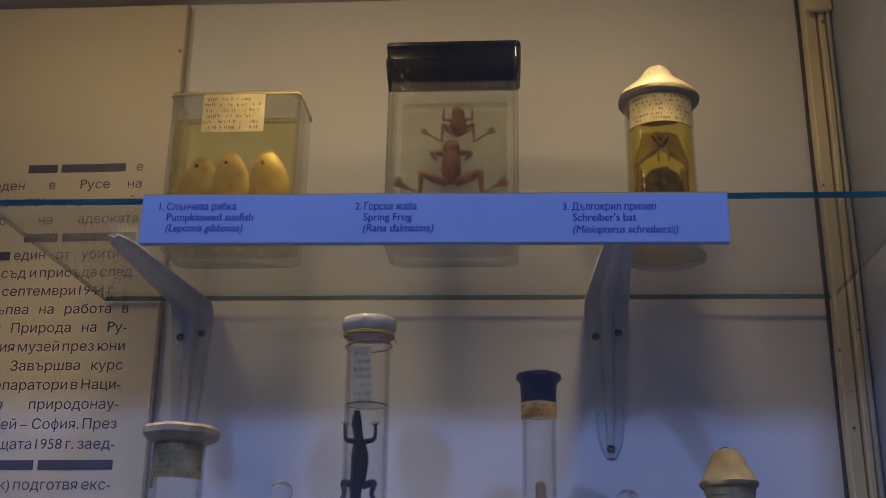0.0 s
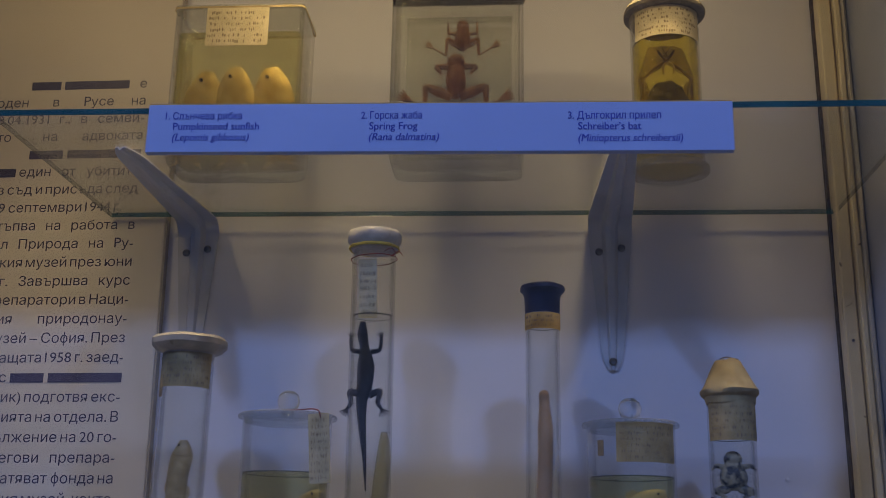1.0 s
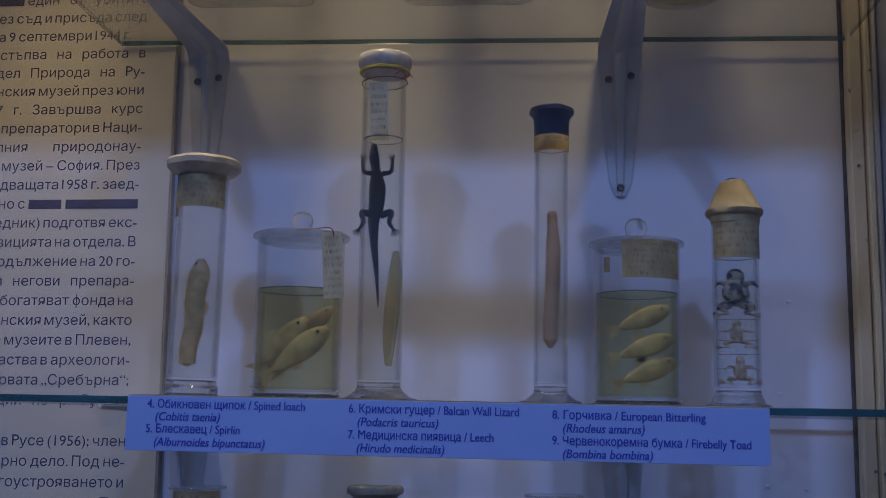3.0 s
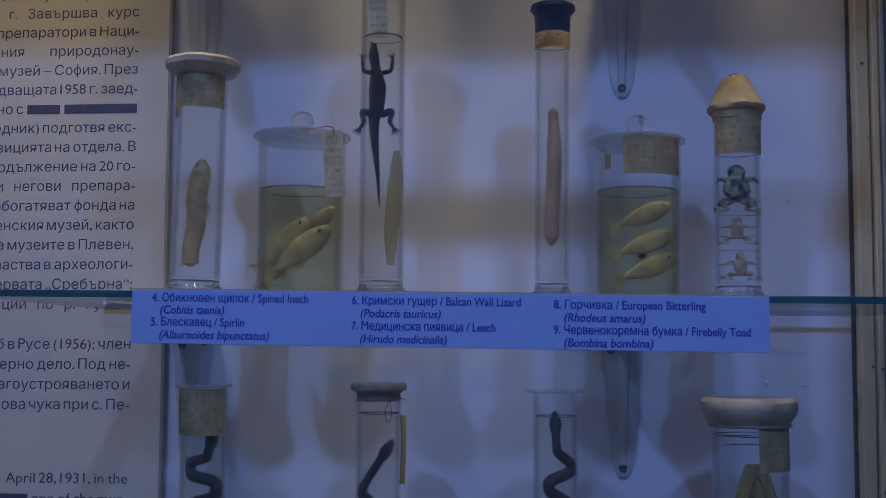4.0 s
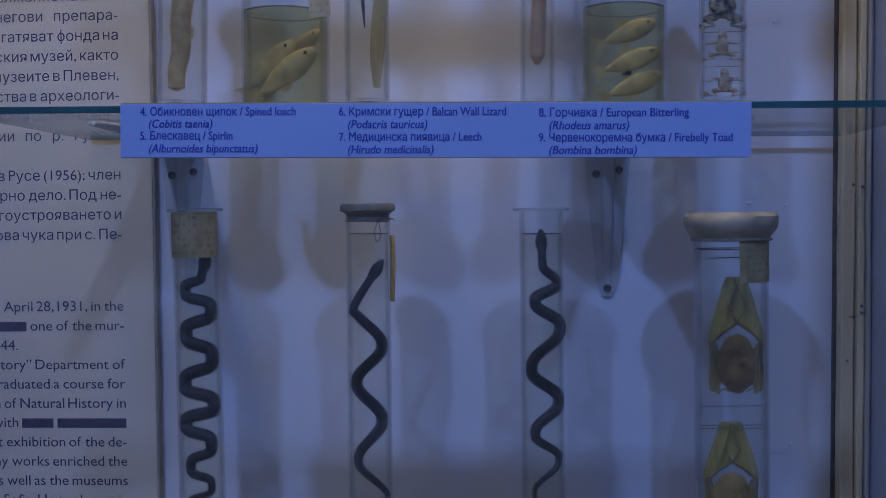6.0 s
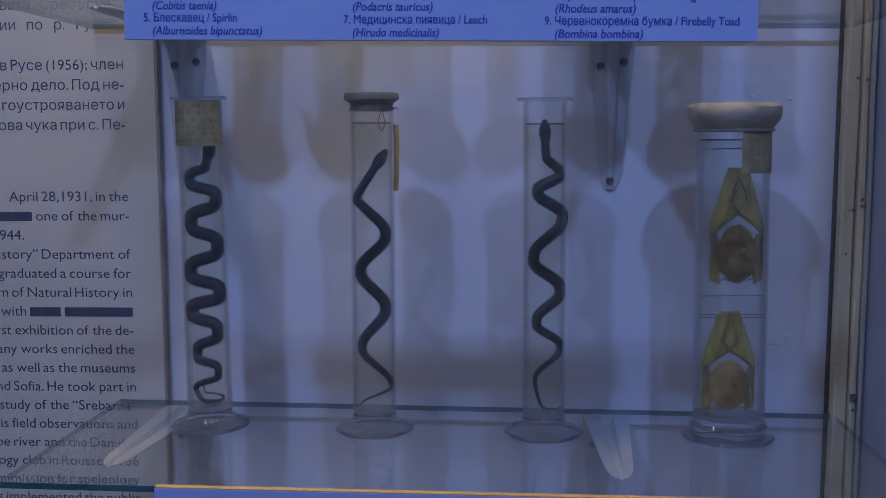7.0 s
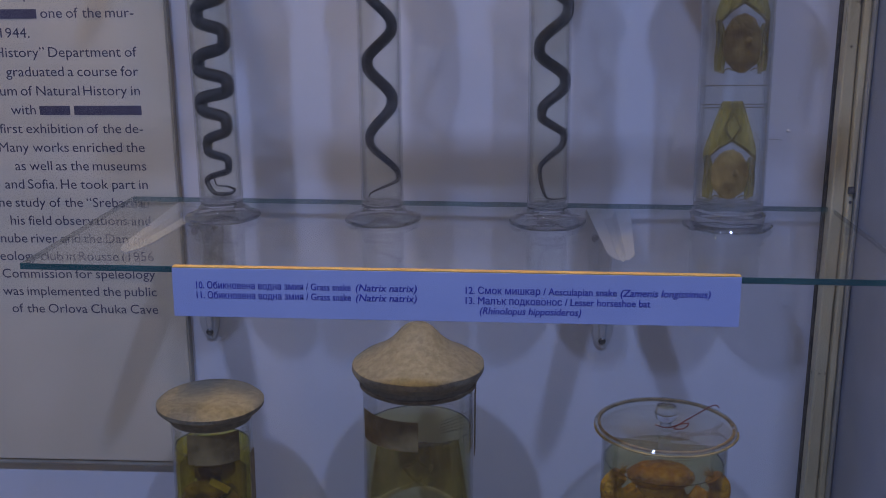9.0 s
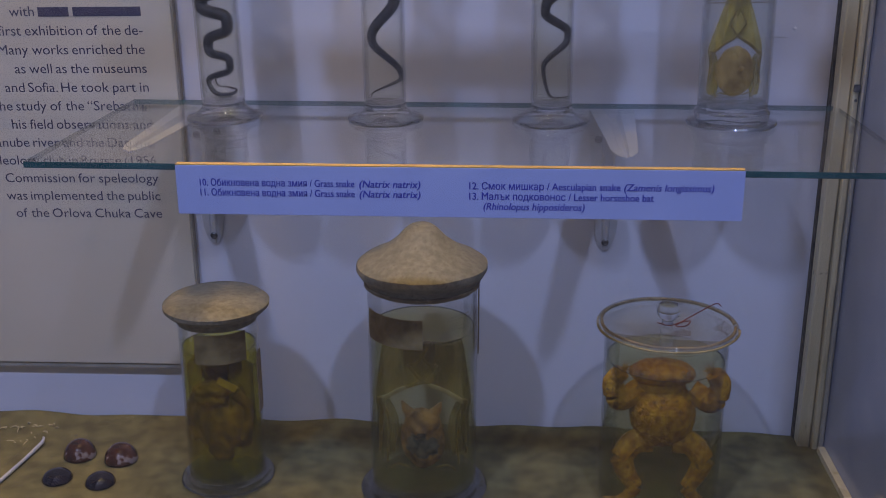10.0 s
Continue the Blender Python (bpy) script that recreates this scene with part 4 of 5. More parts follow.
def sheet(bm, f, nu=10, nv=8, t=0.0002):
    """A thin membrane from a formula f(u, v) -> (x, y, z)."""
    for side in (0, 1):
        g = [[bm.verts.new(Vector(f(i / nu, j / nv)) + Vector((0, t * side, 0))) for j in range(nv + 1)] for i in range(nu + 1)]
        for i in range(nu):
            for j in range(nv):
                q = (g[i][j], g[i + 1][j], g[i + 1][j + 1], g[i][j + 1])
                bm.faces.new(q if side else q[::-1])
    return bm


def bat(parent, cx, zc, w, h, fur="fur", wing="wing", head=False, body=(0.70, 0.25), bone="bone", peak=0.40, crown=0.36):
    """A bat hung with folded wings: a hood of membrane above crossed forearms, two side folds, and the body below."""
    zt = zc + h * 0.5

    def hood(u, v):
        e = 2 * u - 1
        top = crown + (0.98 - crown) * min(1, v * 1.15) ** 0.9
        depth = peak + 0.17 * abs(e) ** 1.1
        return cx + e * w * top, w * (0.05 * math.sin(9 * e + 4 * v) - 0.16 + 0.16 * e * e), zt - h * depth * v
    part("wing_membrane", sheet(bmesh.new(), hood, 18, 12), M[wing], parent, "translucent yellow wing skin")
    for e in (-1, 1):
        def fold(u, v):
            inner = 0.70 - 0.14 * math.sin(math.pi * min(1, v * 1.1)) - 0.10 * v
            outer = 0.985 - 0.03 * math.sin(6 * v) - 0.06 * v
            return cx + e * w * (inner + (outer - inner) * u), w * (0.06 * math.sin(5 * v + 3 * u) - 0.04), zt - h * (peak + 0.16 + (0.43 - 0.03 * u) * v)
        part("wing_membrane", sheet(bmesh.new(), fold, 8, 14), M[wing], parent, "translucent yellow folded wing")
        bm = bmesh.new()
        # forearm from the wrist up over the crossing, then the thin upper arm
        limb(bm, [(cx + e * w * 0.84, -w * 0.20, zt - h * (peak + 0.15)), (cx + e * w * 0.46, -w * 0.26, zt - h * (peak + 0.055)), (cx + e * w * 0.02, -w * 0.30, zt - h * (peak - 0.02)), (cx - e * w * 0.30, -w * 0.26, zt - h * (peak - 0.14))], w * 0.055, w * 0.040)
        limb(bm, [(cx - e * w * 0.30, -w * 0.26, zt - h * (peak - 0.14)), (cx - e * w * 0.10, -w * 0.30, zt - h * 0.14), (cx + e * w * 0.12, -w * 0.26, zt - h * 0.03)], w * 0.030, w * 0.022)
        part("wing_bone", bm, M[bone], parent, "thin arm bones")
        bm = bmesh.new()
        limb(bm, [(cx + e * w * 0.86, -w * 0.18, zt - h * (peak + 0.13)), (cx + e * w * 0.84, -w * 0.20, zt - h * (peak + 0.24)), (cx + e * w * 0.90, -w * 0.14, zt - h * 0.86)], w * 0.085, w * 0.022)
        limb(bm, [(cx + e * w * 0.86, -w * 0.2, zt - h * (peak + 0.15)), (cx + e * w * 0.70, -w * 0.2, zt - h * (peak + 0.30)), (cx + e * w * 0.74, -w * 0.14, zt - h * 0.95)], w * 0.034, w * 0.018)
        limb(bm, [(cx + e * w * 0.30, -w * 0.3, zt - h * 0.955), (cx + e * w * 0.52, -w * 0.3, zt - h * 0.935), (cx + e * w * 0.70, -w * 0.26, zt - h * 0.985)], w * 0.026, w * 0.016)
        part("finger_bone", bm, M["bone"], parent, "dark folded finger bones")
    bm = bmesh.new()
    zb = zt - h * (1.0 - body[1] - 0.02)
    ball(bm, (cx, -w * 0.16, zb), (w * body[0], w * (0.26 if head else 0.15), h * body[1]), 0, 32, 0.08)
    if head:
        zh = zb + h * body[1] * 0.72
        ball(bm, (cx, -w * 0.34, zh), (w * 0.36, w * 0.26, h * 0.10), 0, 20, 0.15)
        ball(bm, (cx, -w * 0.52, zh - h * 0.035), (w * 0.15, w * 0.14, h * 0.045), 0, 12, 0.1)
        for e in (-1, 1):
            tube(bm, [(cx + e * w * 0.20, -w * 0.36, zh + h * 0.05), (cx + e * w * 0.32, -w * 0.40, zh + h * 0.11), (cx + e * w * 0.40, -w * 0.40, zh + h * 0.17)], [w * 0.13, w * 0.10, w * 0.02], 10, 0.5)
    else:
        ball(bm, (cx + w * 0.18, -w * 0.44, zb + h * 0.03), (w * 0.12, w * 0.10, h * 0.035), 20, 12, 0.2)
    torso = melt(part("body", roughen(bm, 0.0007, 320), M[fur], parent, "matted brown preserved fur"), 0.0008, 1)
    if head:
        part("muzzle", ball(bmesh.new(), (cx, -w * 0.63, zh - h * 0.05), (w * 0.10, w * 0.04, h * 0.016), 0, 12, 0.2), M["eye"], torso, "dark open mouth")
        part("chest_fur", roughen(ball(bmesh.new(), (cx, -w * 0.30, zb - h * 0.02), (w * 0.34, w * 0.17, h * 0.11), 0, 28, 0.25), 0.0008, 300), M["grey_fur"], torso, "grey chest fur")


# ---- jars ----


def shell(r, z0, z1, wall=0.0017, lip=0.0):
    """A round glass body, open on top, with a rounded inner corner and a lip."""
    return lathe([(0, z0), (r * 0.94, z0), (r, z0 + 0.003), (r, z1 - 0.004), (r + lip, z1 - 0.002), (r + lip, z1), (r - wall, z1), (r - wall, z0 + 0.006), (r * 0.88, z0 + 0.003), (0, z0 + 0.003)], 48)


def foot(parent, fr, r, h, label=""):
    part("foot", lathe([(0, 0.001), (fr * 0.6, 0.0), (fr * 0.96, 0.0), (fr, 0.002), (fr * 0.97, 0.0042), (fr * 0.80, 0.006), (r * 1.08, h * 0.62), (r * 0.98, h * 0.8), (r * 0.99, h), (0, h - 0.0015)], 56, 0.012), M["foot"], parent, label or "thick clear glass foot")


def fluid(parent, r, z0, z1, mat, label):
    part("fluid", lathe([(0, z0), (r, z0 + 0.001), (r, z1 + 0.0007), (r - 0.0016, z1), (0, z1)], 48), M[mat], parent, label)
    part("meniscus", lathe([(r - 0.0013, z1 + 0.0001), (r - 0.0001, z1 + 0.0012), (r - 0.0001, z1 + 0.0004), (r - 0.0013, z1 + 0.0001)], 48), M["meniscus"], parent, "dark line where the fluid meets the glass")


def ring(parent, name, r, z, t, mat, label="", tilt=0.0, wraps=1):
    bm = bmesh.new()
    n = 48 * wraps
    tube(bm, [((r + 0.0004 * math.sin(i)) * math.cos(2 * math.pi * i / 48), (r + 0.0004 * math.sin(i)) * math.sin(2 * math.pi * i / 48), z + tilt * math.cos(2 * math.pi * i / 48) + (i // 48) * t * 1.5) for i in range(n)], t, 6)
    return part(name, bm, M[mat], parent, label)


def jar(name, x, y, z, r, h, label, foot_r=0.0, foot_h=0.0, lean=0.0, lip=0.0, turn=0.0):
    root = thing(name, x, y, z + 0.0003, label, "specimen jar", "specimen jars", lean, turn)
    if foot_r:
        foot(root, foot_r, r, foot_h)
    part("body", shell(r, foot_h + 0.0002, h, lip=lip), M["glass"], root)
    return root


def knob_lid(parent, r, z, tilt=0.0):
    lid = part("lid", lathe([(0, z - 0.004), (r * 0.86, z - 0.004), (r * 0.88, z), (r, z), (r * 1.01, z + 0.002), (r * 0.98, z + 0.0035), (0.006, z + 0.0045), (0, z + 0.0045)], 48), M["frosted"], parent, "ground glass lid")
    part("knob", lathe([(0, z + 0.0047), (0.0055, z + 0.0047), (0.0048, z + 0.008), (0.0088, z + 0.011), (0.0108, z + 0.0165), (0.0092, z + 0.0225), (0.0055, z + 0.026), (0, z + 0.0272)], 28), M["knob"], lid, "round clear glass knob")
    return lid


def rect_jar(x0, x1, y0, y1, z, h, label):
    """A moulded rectangular glass jar with rounded uprights."""
    root = thing("rectangular_jar", (x0 + x1) / 2, (y0 + y1) / 2, z + 0.0003, label, "specimen jar", "specimen jars")
    w, d = (x1 - x0) / 2, (y1 - y0) / 2

    def rr(w, d, c, z):
        return [(sx * (w - c) + c * math.cos(a), sy * (d - c) + c * math.sin(a), z) for sx, sy, a0 in ((1, 1, 0), (-1, 1, 90), (-1, -1, 180), (1, -1, 270)) for a in (radians(a0 + k * 22.5) for k in range(5))]

    def stack(levels):
        bm, rings = bmesh.new(), []
        for ww, dd, c, zz in levels:
            rings.append([bm.verts.new(p) for p in rr(ww, dd, c, zz)])
        for p, q in zip(rings, rings[1:]):
            for k in range(20):
                bm.faces.new((p[k], p[(k + 1) % 20], q[(k + 1) % 20], q[k]))
        bm.faces.new(rings[0][::-1]), bm.faces.new(rings[-1])
        return bm

    def hollow(levels):
        bm, rings = bmesh.new(), []
        for ww, dd, c, zz in levels:
            rings.append([bm.verts.new(p) for p in rr(ww, dd, c, zz)])
        for p, q in zip(rings, rings[1:] + rings[:1]):
            for k in range(20):
                bm.faces.new((p[k], p[(k + 1) % 20], q[(k + 1) % 20], q[k]))
        return bm
    stack.hollow = hollow
    part("body", stack([(w - 0.008, d - 0.008, 0.008, 0), (w - 0.002, d - 0.002, 0.01, 0.003), (w, d, 0.007, 0.012), (w, d, 0.007, h), (w - 0.0035, d - 0.0035, 0.006, h), (w - 0.0035, d - 0.0035, 0.006, 0.014), (w - 0.012, d - 0.012, 0.008, 0.009)]), M["thick_glass"], root)
    return root, stack, w, d


# shelf one: pumpkinseed sunfish
j, stack, w, d = rect_jar(-0.272, -0.140, 1.035, 1.102, Z1, 0.166, "rectangular glass jar of pale yellow fluid with three small fish")
part("fluid", stack([(w - 0.013, d - 0.013, 0.006, 0.0095), (w - 0.0042, d - 0.0042, 0.006, 0.0145), (w - 0.0042, d - 0.0042, 0.006, 0.141)]), M["yellowish"], j, "pale yellow preserving fluid")
lid = part("lid", stack([(w + 0.0005, d + 0.0005, 0.006, 0.1663), (w + 0.0005, d + 0.0005, 0.006, 0.1695)]), M["cover"], j, "flat glass cover plate")
part("seal", stack.hollow([(w + 0.001, d + 0.001, 0.006, 0.1655), (w + 0.0009, d + 0.0009, 0.006, 0.1675), (w + 0.0006, d + 0.0006, 0.006, 0.1675), (w + 0.0006, d + 0.0006, 0.006, 0.1655)]), M["paper"], j, "yellowed sealing line")
flat_label(j, -0.032, 0.031, 0.124, 0.1655, -d - 0.0006, 6, 1, "pale_lit_paper")
fish_specimen(j, "yellow_fish", [(-0.040, -0.008, 0.064, 0.104, 82, 0.42), (-0.004, -0.010, 0.066, 0.106, 92, 0.42), (0.036, -0.008, 0.066, 0.108, 97, 0.43)], "small pale yellow fish hanging head up")

# shelf one: spring frogs
j, stack, w, d = rect_jar(-0.052, 0.079, 1.035, 1.102, Z1, 0.2164, "tall rectangular glass jar with black sealed lid and two frogs")
part("fluid", stack([(w - 0.013, d - 0.013, 0.006, 0.0095), (w - 0.0042, d - 0.0042, 0.006, 0.0145), (w - 0.0042, d - 0.0042, 0.006, 0.176)]), M["alcohol"], j, "clear preserving fluid")
part("lid_rim", stack.hollow([(w + 0.001, d + 0.001, 0.005, 0.2005), (w + 0.002, d + 0.002, 0.006, 0.2015), (w + 0.0015, d + 0.0015, 0.006, 0.214), (w + 0.0028, d + 0.0028, 0.006, 0.216), (w + 0.0022, d + 0.0022, 0.006, 0.2205), (w - 0.004, d - 0.004, 0.006, 0.2205), (w - 0.004, d - 0.004, 0.006, 0.2197), (w + 0.0004, d + 0.0004, 0.006, 0.2165), (w + 0.0004, d + 0.0004, 0.006, 0.2005)]), M["black"], j, "glossy black sealing rim")
part("lid", stack([(w - 0.0008, d - 0.0008, 0.006, 0.2165), (w - 0.0048, d - 0.0048, 0.006, 0.2194)]), M["black"], j, "black lacquered cover plate")
for e, l in ((-1, 0.035), (1, 0.022)):
    part("wax_drip", tube(bmesh.new(), [(e * (w - 0.002), -d - 0.0008, 0.201), (e * (w - 0.0025), -d - 0.001, 0.201 - l * 0.6), (e * (w - 0.003), -d - 0.0005, 0.201 - l)], [0.0045, 0.003, 0.001], 8), M["black"], j, "black wax run")
part("backing_plate", boxed(-w + 0.012, w - 0.012, 0.006, 0.0075, 0.016, 0.172), M["cover"], j, "glass plate")
melt(part("frog_specimen", frog(bmesh.new(), 0.0043, 0.144, 0.035, -0.006, (0.30, 0.19, 0.20), (-0.10, 0.23, 0.36), [(0.18, 0.08), (0.42, 0.09), (0.41, 0.36)], [(0.12, -0.33), (0.44, -0.08), (0.47, -0.62), (1.10, -0.22)]), M["frog"], j, "small brown frog spread on a plate"), 0.0005, 1)
melt(part("frog_specimen", frog(bmesh.new(), -0.002, 0.098, 0.053, -0.006, (0.32, 0.17, 0.18), (-0.06, 0.19, 0.36), [(0.14, 0.24), (0.38, 0.22), (0.30, 0.10)], [(0.08, -0.38), (0.56, -0.17), (0.58, -0.62), (1.00, -0.38)], 1.05), M["frog"], j, "brown frog with spread thighs"), 0.0005, 1)

# shelf one: Schreiber's bat
j = jar("round_jar", 0.221, 1.078, Z1, 0.0342, 0.166, "round jar with wax-sealed conical lid and amber fluid", 0.0, 0.0)
fluid(j, 0.0318, 0.004, 0.136, "amber", "amber preserving fluid")
part("lid", lathe([(0, 0.160), (0.033, 0.160), (0.035, 0.167), (0.0405, 0.169), (0.0412, 0.172), (0.039, 0.1765), (0.028, 0.186), (0.018, 0.196), (0.0125, 0.206), (0.009, 0.2085), (0, 0.209)], 48, 0.04), M["beige"], j, "grey-white waxed conical lid")
part("cap_label", lathe([(0, 0.001), (0.008, 0.0), (0, 0.0014)], 20), M["tag"], j, "small round paper disc").matrix_basis = pose(0, -0.0135, 0.2005, 52)
part("rim", lathe([(0.0345, 0.0), (0.0385, 0.001), (0.039, 0.004), (0.035, 0.008), (0.0335, 0.004), (0.0345, 0.0)], 48), M["foot"], j, "thick glass base rim")
round_label(j, 0.0345, -62, 62, 0.134, 0.1655, 6, 3, "pale_lit_paper")
bat(j, 0.0, 0.083, 0.028, 0.105, "grey_fur", "dark_wing", False, (0.80, 0.31), "bone", 0.20, 0.60)
part("tail", tube(bmesh.new(), curve_points([(-0.005, -0.019, 0.098), (-0.0045, -0.021, 0.106), (0.0, -0.022, 0.109), (0.0045, -0.021, 0.106), (0.005, -0.019, 0.098)], 5), 0.0011, 8), M["bone_pale"], j, "pale curled tail")

# shelf two: spined loach
j = jar("tube_jar", -0.241, 1.07, Z2, 0.0238, 0.219, "narrow tube jar with white stopper, paper band and a loach", 0.031, 0.018, 0.5, 0.001)
part("lid", lathe([(0, 0.2145), (0.0225, 0.2145), (0.024, 0.2195), (0.031, 0.222), (0.0355, 0.2265), (0.0358, 0.2315), (0.033, 0.2345), (0, 0.233)], 48, 0.025), M["wax"], j, "chipped white sealed stopper").location.z = -0.0045
round_label(j, 0.0242, -75, 75, 0.181, 0.2135, 5, 4)
fluid(j, 0.0214, 0.0225, 0.19, "alcohol", "clear preserving fluid")
bm = bmesh.new()
tube(bm, curve_points([(0.002, 0, 0.134), (0.002, 0, 0.122), (-0.001, 0, 0.1), (-0.001, 0, 0.07), (-0.005, 0, 0.05), (-0.005, 0, 0.034)], 6), [0.0036 + 0.0078 * min(1, i / 7) * (1 - 0.42 * i / 30) for i in range(31)], 14, 0.6)
ball(bm, (-0.005, 0, 0.04), (0.0075, 0.0012, 0.009), 0, 12)
ball(bm, (0.007, 0, 0.085), (0.005, 0.001, 0.008), 20, 10), ball(bm, (-0.008, 0, 0.088), (0.004, 0.001, 0.008), -15, 10)
s = part("fish_specimen", bm, M["tan"], j, "slender tan fish hanging head up")
part("eye", ball(bmesh.new(), (-0.001, -0.004, 0.129), (0.001, 0.0006, 0.001), 0, 8), M["eye"], s, "dark eye")
part("stain", patch(bmesh.new(), 0.0242, -68, -45, 0.172, 0.181, 0.0003, 4), M["type"], j, "dark residue spot")

# shelf two: spirlin
j = jar("wide_jar", -0.1425, 1.078, Z2, 0.0415, 0.154, "wide glass jar with knobbed lid, olive fluid and pale fish", 0.045, 0.007)
knob_lid(j, 0.0460, 0.155)
fluid(j, 0.039, 0.0115, 0.104, "olive", "olive preserving fluid")
fish_specimen(j, "pale", [(0.004, -0.014, 0.047, 0.082, 38, 0.33), (-0.014, 0.002, 0.056, 0.074, 46, 0.34), (0.012, 0.010, 0.074, 0.06, 40, 0.3), (-0.02, 0.014, 0.035, 0.06, 50, 0.3)], "pale silvery fish, head up")
flat_label(j, 0.0285, 0.0475, 0.094, 0.156, -0.0385, 9, 5, "tag", -4.0)
part("thread", tube(bmesh.new(), curve_points([(0, -0.011, 0.162), (0.012, -0.018, 0.1615), (0.028, -0.03, 0.161), (0.036, -0.0395, 0.158), (0.038, -0.0395, 0.152)]), 0.0006, 6), M["thread"], j, "dark red tying thread")

# shelf two: wall lizard
j = jar("tube_jar", -0.0645, 1.08, Z2, 0.0212, 0.334, "tall tube jar with white sealed rim and a dark lizard", 0.0375, 0.019, -0.4, 0.002)
fluid(j, 0.0189, 0.0235, 0.253, "alcohol", "clear preserving fluid")
part("lid", lathe([(0, 0.324), (0.0215, 0.324), (0.0235, 0.329), (0.0262, 0.333), (0.0266, 0.339), (0.0245, 0.3425), (0, 0.3415)], 48, 0.03), M["wax"], j, "white sealed stopper").location.z = -0.005
ring(j, "cord", 0.0240, 0.3205, 0.0009, "yellow_thread", "yellow waxed cord", 0.0, 2)
ring(j, "thread", 0.0222, 0.3105, 0.0005, "thread", "red thread tied round the neck", 0.0012, 1)
part("thread", tube(bmesh.new(), curve_points([(0.012, -0.021, 0.313), (0.019, -0.022, 0.316), (0.023, -0.021, 0.311), (0.019, -0.022, 0.308), (0.026, -0.02, 0.313), (0.030, -0.02, 0.309)], 6), 0.0004, 5), M["thread"], j, "loose thread ends")
flat_label(j, -0.0125, 0.0055, 0.2495, 0.3075, -0.014, 7, 6, "pale_lit_paper", -2.0)
part("lizard_specimen", lizard(), M["lizard"], j, "black lizard with long tail hanging head up").location = (-0.0045, -0.004, 0)
part("lizard_specimen", tube(bmesh.new(), curve_points([(0.013, 0.006, 0.145), (0.013, 0.006, 0.12), (0.009, 0.006, 0.07), (0.008, 0.006, 0.035)]), [0.002 + 0.0055 * math.sin(math.pi * (i + 1) / 27) for i in range(25)], 10, 0.7), M["dark_wing"], j, "dark body seen through the fluid")

# shelf two: leech
j = jar("tube_jar", 0.096, 1.08, Z2, 0.0160, 0.266, "slim tube jar with navy wax stopper, yellow label, leech", 0.0300, 0.018)
fluid(j, 0.0137, 0.0225, 0.243, "alcohol", "clear preserving fluid")
part("lid", lathe([(0, 0.256), (0.0166, 0.256), (0.0168, 0.272), (0.0185, 0.276), (0.0215, 0.279), (0.0213, 0.2825), (0.019, 0.284), (0, 0.2825)], 44, 0.04), M["navy"], j, "glossy navy wax stopper")
round_label(j, 0.0164, -85, 85, 0.2400, 0.2555, 3, 7, "gold_paper")
part("leech_specimen", leech(), M["leech"], j, "pale brown ringed leech hung upright").location = (0.0008, 0, 0.005)

# shelf two: bitterling
j = jar("wide_jar", 0.1755, 1.08, Z2, 0.0400, 0.150, "wide glass jar with knobbed lid, green fluid and three fish", 0.0425, 0.006)
knob_lid(j, 0.0440, 0.1505)
fluid(j, 0.0376, 0.0105, 0.104, "olive", "greenish preserving fluid")
round_label(j, 0.0404, -24, 62, 0.116, 0.151, 6, 8)
fish_specimen(j, "pale", [(0.004, -0.014, 0.081, 0.062, 22, 0.34), (0.006, -0.014, 0.055, 0.064, 20, 0.34), (0.009, -0.014, 0.033, 0.064, 22, 0.34)], "pale small deep-bodied fish")
bm = bmesh.new()
for z in (0.088, 0.065, 0.04, 0.02):
    tube(bm, [(-0.034, -0.01, z), (0.034, -0.01, z - 0.001)], 0.0003, 5)
part("thread", bm, M["tag"], j, "fine pale tying threads")
part("stain", patch(bmesh.new(), 0.0402, -52, -42, 0.122, 0.136, 0.0004, 4), M["type"], j, "dark wax spot")

# shelf two: firebelly toads
j = jar("tube_jar", 0.2668, 1.08, Z2, 0.0213, 0.176, "tube jar with conical paper cap and three mottled toads", 0.0305, 0.017)
fluid(j, 0.0190, 0.0215, 0.140, "alcohol", "clear preserving fluid")
part("lid", lathe([(0, 0.172), (0.0225, 0.172), (0.0232, 0.178), (0.0262, 0.1805), (0.0268, 0.1835), (0.0235, 0.188), (0.016, 0.203), (0.0115, 0.2115), (0.009, 0.213), (0, 0.2115)], 40, 0.06), M["paper"], j, "folded tan paper cone cap")
round_label(j, 0.0217, -72, 72, 0.138, 0.1735, 5, 9)
part("cord", tube(bmesh.new(), curve_points([(-0.008, -0.004, 0.2135), (-0.002, -0.004, 0.2155), (0.004, -0.005, 0.214), (0.009, -0.005, 0.213)]), 0.0006, 6), M["type"], j, "dark cord end")
melt(part("toad_specimen", frog(bmesh.new(), -0.001, 0.108, 0.044, -0.004, (0.32, 0.19, 0.17), (-0.04, 0.28, 0.27), [(0.20, 0.16), (0.34, 0.20), (0.41, 0.13)], [(0.10, -0.26), (0.38, -0.32), (0.16, -0.45), (0.42, -0.50)], 1.0, 0.12, 0.2), M["toad"], j, "dark mottled toad with spread limbs"), 0.0005, 1)
melt(part("toad_specimen", frog(bmesh.new(), -0.001, 0.071, 0.023, -0.004, (0.30, 0.19, 0.2), (-0.10, 0.26, 0.36), [(0.18, 0.08), (0.45, 0.02), (0.68, 0.0)], [(0.12, -0.36), (0.52, -0.44), (0.28, -0.62), (0.80, -0.62)]), M["toad_pale"], j, "small pale brown toad, legs spread"), 0.0005, 1)
